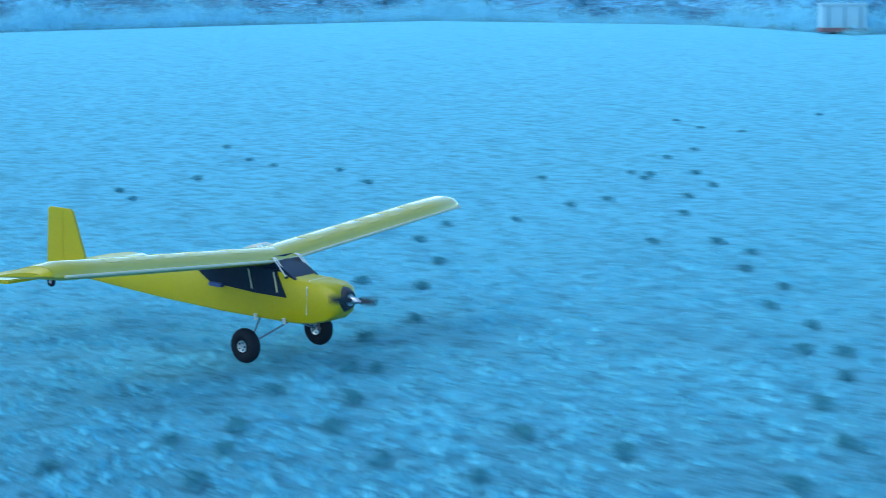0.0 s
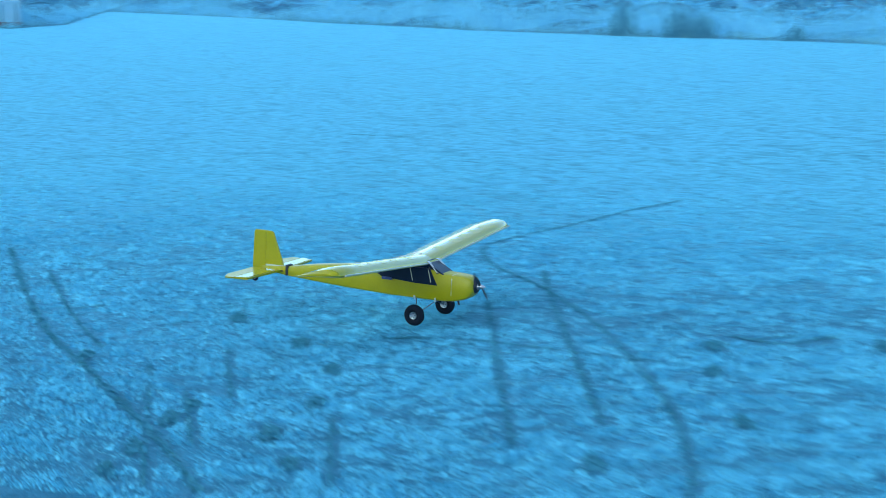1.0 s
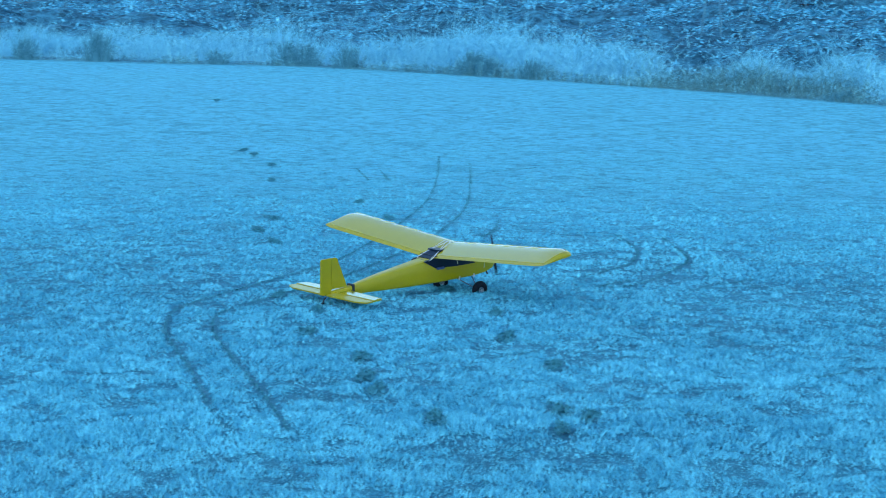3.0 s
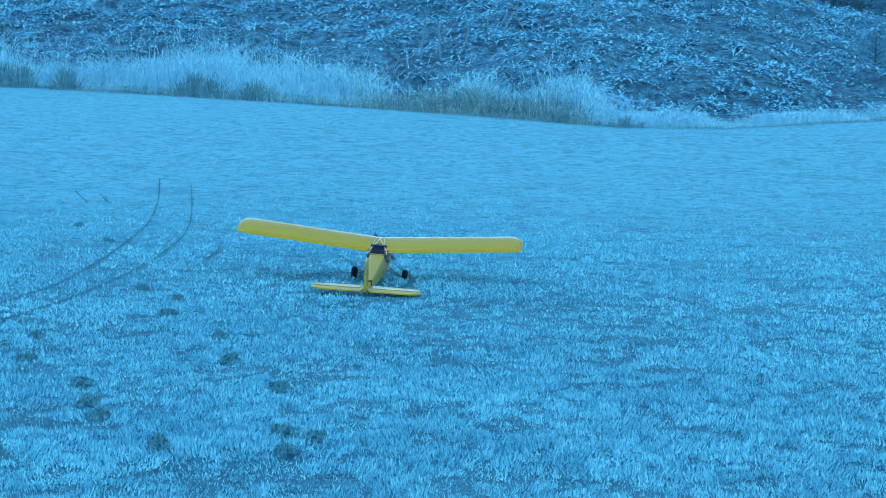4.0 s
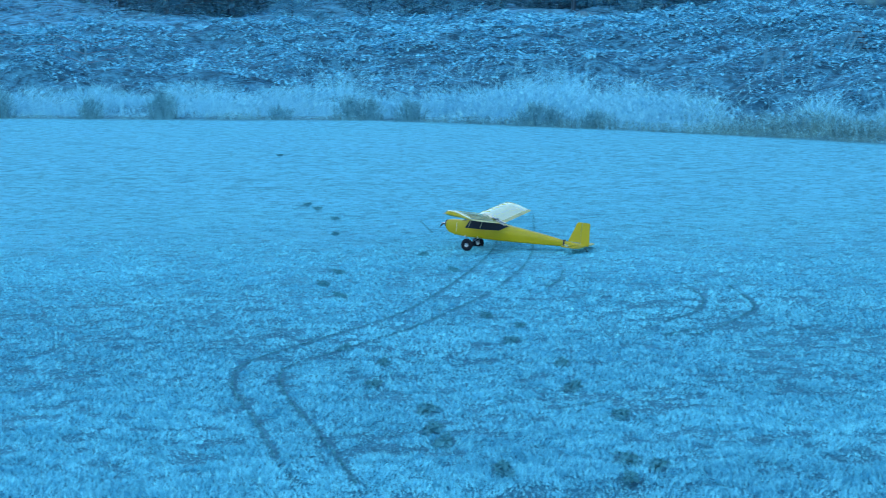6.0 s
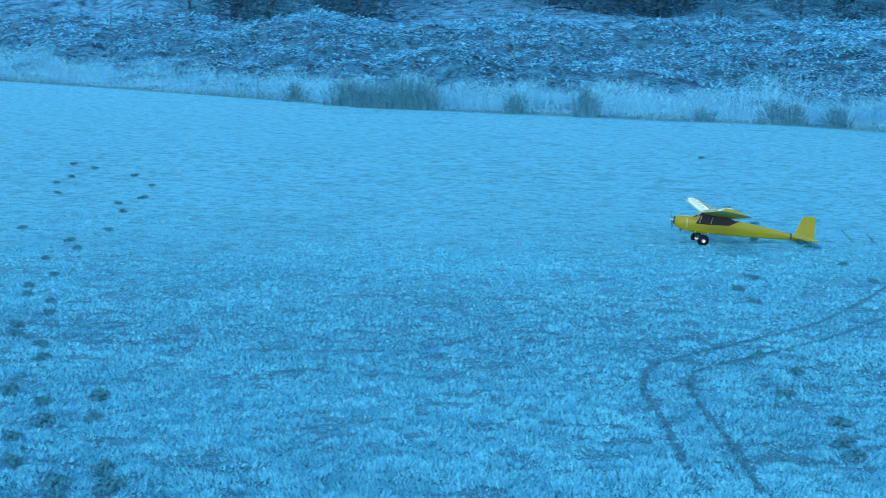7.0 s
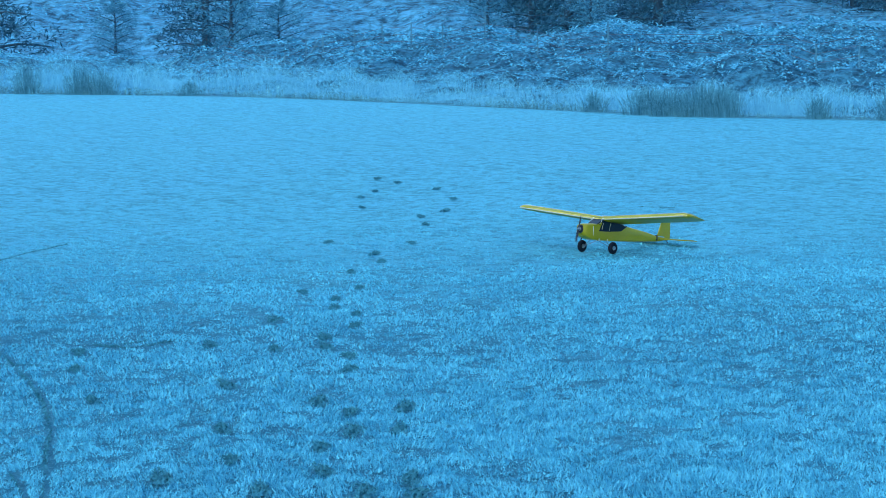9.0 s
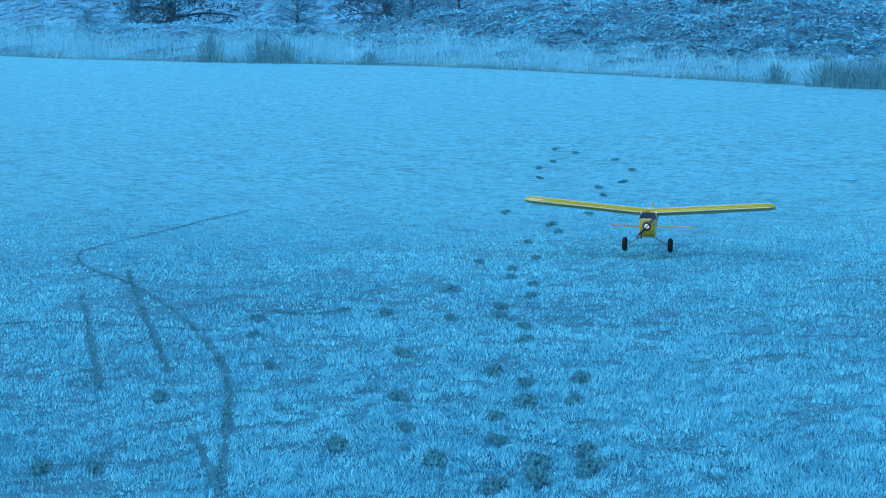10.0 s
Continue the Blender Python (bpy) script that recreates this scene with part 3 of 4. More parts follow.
def moor_grass():
    """Rounded tussocks of frosted grass, their blades combed down over the sides, ground in shade colours showing
    between them.
    """
    n = 46000
    az = np.concatenate([rng.uniform(-50, 16, n), rng.uniform(-84, -50, n // 8), rng.uniform(-50, -8, n // 8)])
    k = np.concatenate([rng.random(n) ** 0.9 * 31, rng.random(n // 8) * 20, 31 + rng.random(n // 8) * 50])
    r = edge_r(az) + 1.0 + k
    x0, y0 = r * np.sin(np.radians(az)), r * np.cos(np.radians(az))
    lump = 0.5 * grain(x0, y0, 0.7, 8) + 0.5 * grain(x0, y0, 2.4, 9)
    keep = rng.random(len(x0)) < np.clip(0.22 + 2.4 * (lump - 0.36), 0.04, 1)
    x0, y0, k, lump = x0[keep], y0[keep], k[keep], lump[keep]
    m, per = len(x0), 22
    big = rng.uniform(0.06, 0.18, m) * (0.8 + k / 45)
    size = np.repeat(big, per)
    a = rng.uniform(0, 2 * math.pi, m * per)
    out = np.sqrt(rng.random(m * per))                       # 0 on the top of the dome, 1 at its rim
    ca, sa = np.cos(a), np.sin(a)
    steep, ground_z = rng.uniform(0.45, 0.85, m), height(x0, y0) - 0.03
    rise = np.repeat(steep, per) * np.sqrt(1.02 - out ** 2)
    foot = np.repeat(ground_z, per)
    base = np.stack([np.repeat(x0, per) + ca * out * size, np.repeat(y0, per) + sa * out * size, foot + rise * size], -1)
    ln = size * rng.uniform(0.35, 0.75, m * per)
    turn = a + rng.normal(0, 0.7, m * per)
    tip = base + np.stack([np.cos(turn) * ln * 0.8, np.sin(turn) * ln * 0.8, ln * (0.45 - 0.8 * out + rng.normal(0, 0.2, m * per))], -1)
    d = np.stack([-np.sin(turn), np.cos(turn), 0 * a], -1) * (size * rng.uniform(0.08, 0.16, m * per))[:, None]
    v = np.stack([base - d, base + d, tip], 1).reshape(-1, 3)
    tagged(new("moor_grass", tri_mesh("moor_grass", v, M["tussock"])), "rough frosted tussocks covering the moorland slope", "grass", kind="stuff")


moor_grass()


def rush_clump(az, r, tall, wide, n):
    """Stems that fan out from a tight root, the outer ones shorter and more bent."""
    c = polar(az, r)
    u = np.clip(rng.normal(0, 0.36, n), -0.75, 0.75)
    w = np.clip(rng.normal(0, 0.30, n), -0.7, 0.7)
    base = Vector((c.x, c.y, float(height(c.x, c.y))))
    x, y = u * wide * 0.75, w * 0.16
    ln = tall * rng.uniform(0.45, 1.08, n) * np.clip(1.05 - 0.55 * np.abs(u) ** 1.3, 0.3, 1.1)
    wd = rng.uniform(0.006, 0.012, n)
    root = np.stack([x, y, np.full(n, -0.03)], -1)
    out = np.stack([u * 0.32 * ln + rng.normal(0, 0.05, n), w * 0.3 * ln + rng.normal(0, 0.05, n), ln], -1)
    side = np.stack([wd / 2, 0 * wd, 0 * wd], -1)
    mid = root + out * np.array([0.42, 0.42, 0.6])
    tip = root + out
    v = np.stack([root - side, root + side, mid, mid - side * 0.7, mid + side * 0.7, tip], 1).reshape(-1, 3)
    ob = new("rush_clump", tri_mesh("rush_clump", v, M["rush"]))
    ob.matrix_basis = pose(base.x, base.y, base.z, 0, 0, -az)
    tagged(ob, "dark green clump of rushes at the edge of the lawn", "rushes", group="rush clumps along the lawn")


for az, tall, wide, n in ((-42.1, 0.62, 0.34, 240), (-40.6, 0.55, 0.5, 360), (-40.0, 0.50, 0.4, 240), (-24.6, 0.44, 0.55, 420), (-23.9, 0.42, 0.5, 380), (-23.0, 0.50, 0.6, 520),
                          (-22.4, 0.48, 0.4, 360), (-19.8, 0.36, 0.25, 200), (-17.8, 0.46, 0.28, 320), (-12.5, 0.36, 0.32, 260), (-11.9, 0.34, 0.25, 200), (-10.8, 0.34, 0.3, 240),
                          (-7.2, 0.34, 0.40, 320), (-6.7, 0.28, 0.3, 200), (-5.5, 0.28, 0.40, 320), (3.2, 0.16, 0.3, 160), (5.1, 0.16, 0.3, 160), (-26.1, 0.34, 0.3, 200), (-14.5, 0.24, 0.3, 160), (-37.6, 0.30, 0.4, 200)):
    rush_clump(az, float(edge_r(az)) + 0.14, tall, wide, n)



# ---------------------------------------------------------------- fence, stile, rock, box
def fence_post(x, y, tall, tilt, thick=0.024):
    bm = bmesh.new()
    tube(bm, [(0, 0, -0.15), (tilt * tall * 0.5, 0, tall * 0.5), (tilt * tall, 0, tall - 0.02), (tilt * tall, 0, tall)], [thick, thick * 0.95, thick * 0.9, thick * 0.6], 8)
    me = bpy.data.meshes.new("fence_post")
    bm.to_mesh(me)
    bm.free()
    me.materials.append(M["post"])
    ob = new("fence_post", me)
    ob.location = (x, y, float(height(x, y)))
    return tagged(ob, "weathered wooden fence post standing in frosted grass", "fence post", group="posts of the stock fence")


heads = []
for az, r, tall, tilt in ((-37.6, 50, 0.85, 0), (-36.6, 49, 0.80, 0.02), (-35.4, 48, 0.85, 0), (-34.9, 47.5, 0.8, 0), (-34.3, 47, 0.95, 0.03), (-33.8, 46.5, 0.95, 0), (-32.9, 46, 0.8, 0), (-32.1, 45.5, 0.85, -0.02),
                          (-31.3, 45, 0.8, 0.03), (-30.4, 44, 0.95, 0), (-29.2, 43, 1.0, 0.02), (-27.7, 41, 0.75, 0), (-27.0, 40, 0.8, 0.03), (-25.7, 39, 1.0, 0), (-24.9, 38, 0.6, 0),
                          (-20.7, 35, 0.5, 0), (-19.9, 34.5, 0.7, 0.02), (-18.7, 34, 0.55, 0), (-0.8, 29, 0.9, 0.12), (-0.2, 29, 0.85, -0.1), (0.4, 29, 0.8, 0.2), (1.1, 30, 0.62, 0), (3.4, 30.5, 0.6, 0.1), (4.2, 31, 0.5, 0)):
    p = polar(az, r)
    fence_post(p.x, p.y, tall * (0.78 if az < -18 else 0.62), tilt, 0.017 if az < -18 else 0.014)
    if az < -18:
        heads.append((p.x, p.y, float(height(p.x, p.y))))
brace = bmesh.new()
tube(brace, [(0, 0, 0), (0.55, 0.1, 0.75)], 0.03, 8)
me = bpy.data.meshes.new("fence_brace")
brace.to_mesh(me)
brace.free()
me.materials.append(M["post"])
ob = new("fence_brace", me)
q = polar(-34.55, 47.0)
ob.location = (q.x, q.y, float(height(q.x, q.y)) - 0.03)
tagged(ob, "slanting wooden brace propped against a fence post", "fence brace")
for lift in (0.2, 0.36, 0.52):
    bm = bmesh.new()
    tube(bm, [(x, y, z + lift) for x, y, z in heads], 0.004, 5)
    me = bpy.data.meshes.new("fence_wire")
    bm.to_mesh(me)
    bm.free()
    me.materials.append(M["wire"])
    tagged(new("fence_wire", me), "thin wire strung between the fence posts", "fence wire", group="wires of the stock fence")


def stile(az, r):
    p = polar(az, r)
    root = new("ladder_stile")
    root.matrix_basis = pose(p.x, p.y, float(height(p.x, p.y)), 0, 0, -az + 20) @ Matrix.Scale(0.5, 4)
    for s in (-1, 1):
        for a, b in (((-0.42, 0.0), (0.10, 0.85)), ((0.42, 0.0), (-0.10, 0.85))):
            bm = bmesh.new()
            tube(bm, [(a[0], s * 0.24, a[1] - 0.1), (b[0], s * 0.24, b[1])], 0.032, 8)
            part("rail", bm, M["post"], root)
    for k in range(4):
        bm = bmesh.new()
        u = 0.2 + 0.2 * k
        bmesh.ops.create_cube(bm, size=1, matrix=Matrix.Translation((0.42 - 0.52 * u / 0.85 * 0.85, 0, u * 0.85)) @ Matrix.Diagonal((0.09, 0.56, 0.035, 1)))
        part("step", bm, M["black"], root, "dark wooden step", bevel=0.006)
    tagged(root, "small wooden ladder stile on the frosted slope", "stile")


stile(1.78, 31)


def boulder(name, az, r, size, seed, label, mat="rock"):
    bm = bmesh.new()
    bmesh.ops.create_icosphere(bm, subdivisions=4, radius=1)
    for v in bm.verts:
        d = 1 + 0.28 * noise.noise(v.co * 1.4 + Vector((seed, 0, 0))) + 0.10 * noise.noise(v.co * 4 + Vector((0, seed, 0)))
        v.co = Vector((v.co.x * size[0], v.co.y * size[1], v.co.z * size[2])) * d
    me = bpy.data.meshes.new(name)
    bm.to_mesh(me)
    bm.free()
    me.materials.append(M[mat])
    me.shade_smooth()
    ob = new(name, me)
    p = polar(az, r)
    ob.location = (p.x, p.y, float(height(p.x, p.y)) + size[2] * 0.35)
    return tagged(ob, label, "boulder")


boulder("boulder", 2.05, 41.5, (0.42, 0.40, 0.38), 2.0, "large grey boulder near the crest of the slope")
boulder("boulder", 10.0, 44.0, (0.2, 0.2, 0.16), 7.0, "small grey stone on the frosted slope")
boulder("boulder", -5.8, 47.5, (0.32, 0.3, 0.2), 9.0, "frosted stone on the crest of the slope")
boulder("boulder", 5.6, 32.0, (0.28, 0.25, 0.14), 11.0, "low mossy stone among the tussocks")


def crate(az, r):
    p = polar(az, r)
    root = new("box")
    root.matrix_basis = pose(p.x, p.y, float(height(p.x, p.y)), 0, 0, -az + 8)
    for nm, m, d, z, lab in (("body", "box", (0.78, 0.5, 0.38), 0.27, "pale body"), ("base", "red", (0.82, 0.54, 0.08), 0.04, "red base"), ("lid", "box", (0.82, 0.54, 0.05), 0.487, "pale lid")):
        bm = bmesh.new()
        bmesh.ops.create_cube(bm, size=1, matrix=Matrix.Translation((0, 0, z)) @ Matrix.Diagonal((*d, 1)))
        part(nm, bm, M[m], root, lab, bevel=0.015)
    for k in range(3):
        bm = bmesh.new()
        bmesh.ops.create_cube(bm, size=1, matrix=Matrix.Translation((-0.28 + 0.28 * k, -0.255, 0.27)) @ Matrix.Diagonal((0.03, 0.02, 0.36, 1)))
        part("batten", bm, M["post"], root, bevel=0.004)
    tagged(root, "pale box with a red base standing among frosted grass", "box")


crate(-58.7, 45.2)


# ---------------------------------------------------------------- trees
def leaf_cloud(centres, radii, per, size):
    """Small leaf clumps round many centres, as loose bent quads."""
    c = np.repeat(np.asarray(centres, float), per, axis=0)
    s = np.repeat(np.asarray(radii, float), per)
    n = len(c)
    d = rng.normal(0, 1, (n, 3))
    d /= np.linalg.norm(d, axis=1)[:, None]
    p = c + d * (s * rng.random(n) ** 0.5)[:, None] * np.array([1, 1, 0.75])
    u = rng.normal(0, 1, (n, 3))
    u /= np.linalg.norm(u, axis=1)[:, None]
    w = np.cross(u, rng.normal(0, 1, (n, 3)))
    w /= np.linalg.norm(w, axis=1)[:, None]
    k = (size * rng.uniform(0.5, 1.3, n))[:, None]
    return np.stack([p - u * k, p + w * k * 0.45, p + u * k], 1).reshape(-1, 3)


def tree(name, tall, spread, seed, mat, label, conifer=True, trunk_part=0.18):
    r = np.random.default_rng(seed)
    root = new(name)
    bm = bmesh.new()
    tube(bm, [(0, 0, -0.3), (0.02 * tall * 0.2, 0, tall * 0.3), (0.01 * tall, 0.01 * tall, tall * 0.7), (0, 0, tall * 0.95)],
         [0.028 * tall, 0.022 * tall, 0.012 * tall, 0.003 * tall], 8)
    part("trunk", bm, M["bark"], root)
    cs, rs = [], []
    limbs = bmesh.new()
    n = 34 if conifer else 26
    for i in range(n):
        h = trunk_part + (1 - trunk_part) * (i + 0.5) / n
        reach = spread * ((1 - h) ** 0.7 + 0.12 if conifer else math.sin(math.pi * min(1, (h - trunk_part) / (1 - trunk_part) * 0.82 + 0.16)) ** 0.7)
        a = i * 2.399 + r.uniform(-0.5, 0.5)
        reach *= r.uniform(0.6, 1.15)
        rise = (-0.08 if conifer else 0.25) * reach
        e = (math.cos(a) * reach, math.sin(a) * reach, h * tall + rise)
        tube(limbs, [(0, 0, h * tall - 0.1 * reach), (e[0] * 0.5, e[1] * 0.5, h * tall + rise * 0.4), e], [0.008 * tall, 0.005 * tall, 0.0015 * tall], 5)
        for q in (0.35, 0.6, 0.82, 1.0):
            cs.append((e[0] * q + r.normal(0, 0.05) * reach, e[1] * q + r.normal(0, 0.05) * reach, h * tall + rise * q + r.normal(0, 0.03) * tall))
            rs.append(reach * r.uniform(0.16, 0.34) + 0.03 * tall)
    part("branchwork", limbs, M["bark"], root)
    ob = new("crown", tri_mesh("crown", leaf_cloud(cs, rs, 56, 0.014 * tall + 0.018), M[mat]))
    ob.parent = root
    return tagged(root, label, "tree")


dark_pine = tree("pine_tree", 5.5, 1.7, 1, "needle", "dark pine tree at the foot of the far hillside", trunk_part=0.05)
tall_pine = tree("pine_tree", 8.5, 2.1, 2, "needle", "tall dark pine in the wood behind the moor", trunk_part=0.03)
bushy = tree("frosted_tree", 3.2, 1.3, 3, "frost_leaf", "round grey-blue frosted tree beyond the slope", conifer=False, trunk_part=0.1)
small = tree("frosted_bush", 1.3, 0.8, 4, "frost_leaf", "small frosted bush on the moor", conifer=False, trunk_part=0.05)


def plant(src, az, r, size=1.0, group=""):
    p = polar(az, r)
    ob = copy_thing(src, pose(p.x, p.y, float(height(p.x, p.y)) - 0.15, 0, 0, rng.uniform(0, 360)))
    ob.scale = (size, size, size * rng.uniform(0.9, 1.1))
    if group:
        ob["group"] = group
    return ob


def settle(src, az, r):
    p = polar(az, r)
    src.matrix_basis = pose(p.x, p.y, float(height(p.x, p.y)) - 0.15)


# the wood: two ragged rows behind the crest
for az in np.concatenate([np.arange(-28.9, -23.2, 0.4), np.arange(-18.6, -8, 0.6), np.arange(-8, -1.0, 0.5), np.arange(8.6, 15, 0.45)]):
    a = az + rng.uniform(-0.25, 0.25)
    plant(tall_pine if rng.random() < 0.65 else dark_pine, a, float(edge_r(a)) + rng.uniform(46, 62), rng.uniform(0.6, 1.0), "wood behind the moor")
for az in np.concatenate([np.arange(-44, -33, 4.5), np.arange(-14, 0, 1.1), np.arange(8.5, 14.5, 1.0), np.arange(-84, -62, 2.2)]):
    a = az + rng.uniform(-0.5, 0.5)
    plant(bushy if rng.random() < 0.6 else small, a, float(edge_r(a)) + rng.uniform(36, 52), rng.uniform(0.6, 1.1), "frosted bushes behind the crest")
settle(dark_pine, -37.1, 66)
settle(tall_pine, -43.2, 78)
settle(bushy, -36.4, 62)
settle(small, 12.6, 43)
plant(bushy, -29.1, 58, 0.7, "frosted bushes behind the crest")
plant(bushy, -26.2, 56, 0.75, "frosted bushes behind the crest")
plant(dark_pine, 11.5, 58, 0.9, "wood behind the moor")
plant(dark_pine, 10.5, 62, 0.9, "wood behind the moor")
for az, r, s in ((5.74, 38, 0.35), (7.4, 36, 0.3), (-0.4, 36, 0.3), (9.2, 35, 0.35), (12.0, 31, 0.5), (-39.5, 52, 0.4), (-41, 50, 0.3), (-45.5, 56, 0.5)):
    plant(small, az, r, s, "low bushes on the slope")

# ---------------------------------------------------------------- model aeroplane
# its space: x forward, y to its left, z up, origin on the ground midway between the main wheels
def build_aeroplane():
    plane = tagged(new("model_aeroplane"), "yellow high-wing model aeroplane with dark cabin windows and fat black wheels", "model aeroplane")

    # fuselage: station x, half width, bottom z, top z, roundness of the corners
    stations = [(-0.765, 0.010, 0.122, 0.138), (-0.65, 0.016, 0.108, 0.146), (-0.52, 0.026, 0.101, 0.168), (-0.36, 0.036, 0.094, 0.187),
                (-0.20, 0.044, 0.090, 0.205), (-0.16, 0.046, 0.089, 0.210), (0.03, 0.046, 0.088, 0.214), (0.075, 0.046, 0.089, 0.198),
                (0.125, 0.045, 0.094, 0.197), (0.168, 0.043, 0.106, 0.193), (0.190, 0.037, 0.122, 0.185), (0.198, 0.028, 0.134, 0.174)]
    bm = bmesh.new()
    rings = []
    for x, w, b, t in stations:
        k = min(0.012, w * 0.45, (t - b) * 0.3)
        ring = []
        for sy, sz, a0 in ((1, 1, 0), (-1, 1, 90), (-1, -1, 180), (1, -1, 270)):
            cy, cz = sy * (w - k), (t - k) if sz > 0 else (b + k)
            for a in (0, 45, 90):
                ring.append((x, cy + k * math.cos(radians(a0 + a)), cz + k * math.sin(radians(a0 + a))))
        rings.append(ring)
    loft(bm, rings)
    part("fuselage", bm, M["yellow"], plane)

    # cabin glazing: side windows with a raked rear edge, a windscreen and a rear light, 2 mm proud
    for side in (1, -1):
        bm = bmesh.new()
        y = side * 0.0485
        prof = [(0.052, 0.150), (0.018, 0.214), (-0.165, 0.212), (-0.255, 0.198), (-0.190, 0.160), (-0.05, 0.151)]
        a = [bm.verts.new((x, y, z)) for x, z in prof]
        b = [bm.verts.new((x, side * 0.040, z)) for x, z in prof]
        bm.faces.new(a)
        bm.faces.new(list(reversed(b)))
        for i in range(len(prof)):
            bm.faces.new((a[i], a[(i + 1) % 6], b[(i + 1) % 6], b[i]))
        win = part("side_window", bm, M["window"], plane, "dark blue-black side window", smooth=False)
        for x in (-0.055, 0.025):
            bm = bmesh.new()
            tube(bm, [(x, side * 0.0495, 0.160), (x - 0.012, side * 0.0495, 0.208)], 0.0016, 6)
            part("window_bar", bm, M["pale"], win)
    bm = bmesh.new()
    prof = [(0.078, 0.195), (0.012, 0.233), (-0.004, 0.233), (0.046, 0.190)]
    loft(bm, [[(x, y, z) for x, z in prof] for y in (-0.043, 0.043)])
    part("windscreen", bm, M["window"], plane, "dark raked windscreen", bevel=0.002)
    bm = bmesh.new()
    prof = [(-0.155, 0.228), (-0.214, 0.206), (-0.210, 0.198), (-0.155, 0.203)]
    loft(bm, [[(x, y, z) for x, z in prof] for y in (-0.040, 0.040)])
    part("rear_window", bm, M["window"], plane, bevel=0.002)
    bm = bmesh.new()
    loft(bm, [[(x, y, z) for x, z in ((0.008, 0.21), (0.004, 0.243), (-0.155, 0.236), (-0.155, 0.21))] for y in (-0.041, 0.041)])
    part("cabin_top", bm, M["window"], plane, bevel=0.002)

    # wing panels with a cambered section, dihedral, thin ribs and pale leading-edge sheeting
    def section(chord, thick):
        top = [(0.0, 0.0), (0.02, 0.35), (0.08, 0.72), (0.18, 0.95), (0.32, 1.0), (0.5, 0.86), (0.72, 0.52), (0.9, 0.2), (1.0, 0.0)]
        low = [(0.9, -0.02), (0.7, -0.06), (0.4, -0.16), (0.15, -0.24), (0.04, -0.16)]
        return [(-a * chord, b * thick) for a, b in top] + [(-a * chord, b * thick) for a, b in low]

    LE, CH, Z0, RISE, SPAN, DROP = 0.008, 0.205, 0.228, 0.058, 0.745, 0.024
    for side, nm in ((1, "left"), (-1, "right")):
        bm = bmesh.new()
        rings = []
        for u in (0.0, 0.2, 0.4, 0.6, 0.8, 0.93, 0.975, 0.995, 1.0):
            tip = max(0.0, (u - 0.93) / 0.07)
            ch = CH * (1 - 0.22 * tip ** 2)
            th = 0.033 * (1 - 0.75 * tip ** 2)
            lead = LE - 0.035 * tip ** 2
            rings.append([(lead + x, side * SPAN * u, Z0 + RISE * u + z + DROP * x / CH) for x, z in section(ch, th)])
        loft(bm, rings)
        wing = part("wing_panel", bm, M["yellow"], plane, "yellow film-covered wing panel")
        # pale upper covering, a thin shell on the top from leading edge to trailing edge
        bm = bmesh.new()
        rings = []
        for u in (0.0, 0.2, 0.4, 0.6, 0.8, 0.93, 0.975):
            tip = max(0.0, (u - 0.93) / 0.07)
            ch, th, lead = CH * (1 - 0.22 * tip ** 2), 0.033 * (1 - 0.75 * tip ** 2), LE - 0.035 * tip ** 2
            top = [p for p in section(ch, th)[:8]]
            ring = [(lead + x, side * SPAN * u, Z0 + RISE * u + z + DROP * x / CH + 0.0012) for x, z in top]
            rings.append(ring + [(x, y, z - 0.0024) for x, y, z in reversed(ring)])
        loft(bm, rings)
        part("upper_covering", bm, M["cream"], wing, "glossy yellow upper covering")
        for u in (0.16, 0.34, 0.46, 0.58, 0.70):
            bm = bmesh.new()
            rings = []
            for v in (u, u + 0.06):
                top = section(CH, 0.033)[2:5]
                ring = [(LE + x, side * SPAN * v, Z0 + RISE * v + z + DROP * x / CH + 0.0018) for x, z in top]
                rings.append(ring + [(x, y, z - 0.0025) for x, y, z in reversed(ring)])
            loft(bm, rings)
            part("bare_patch", bm, M["dull_film"], wing, "dull yellow patch between the ribs")
        bm = bmesh.new()
        loft(bm, [[(LE - CH * 0.80 + dx, side * SPAN * u, Z0 + RISE * u + 0.012 + dz - DROP * 0.8) for dx, dz in ((0, 0.0008), (0.0025, 0.0008), (0.0025, -0.004), (0, -0.004))] for u in (0.04, 0.95)])
        part("hinge_line", bm, M["wire"], wing)
        bm = bmesh.new()
        tube(bm, [(LE + 0.001, side * SPAN * u, Z0 + RISE * u + 0.001) for u in (0.0, 0.5, 0.95)], 0.0035, 8)
        part("leading_edge", bm, M["pale"], wing, "pale leading edge")
    # white rubber bands crossed over the wing
    for a, b in ((0.05, -0.05), (-0.05, 0.05), (0.042, 0.042), (-0.042, -0.042)):
        bm = bmesh.new()
        tube(bm, [(LE + 0.045, a, 0.200), (LE + 0.006, a * 0.95, Z0 + 0.010), (LE - 0.08, a * 0.3 + b * 0.2, Z0 + 0.041 - DROP * 0.3),
                  (LE - CH + 0.01, b * 0.9, Z0 + 0.012 - DROP), (LE - CH - 0.035, b, 0.196)], 0.0014, 6)
        part("rubber_band", bm, M["white"], plane, "white rubber band holding the wing")
    for x in (LE + 0.045, LE - CH - 0.035):
        bm = bmesh.new()
        tube(bm, [(x, -0.054, 0.199), (x, 0.054, 0.199)], 0.003, 8)
        part("dowel", bm, M["black"], plane)

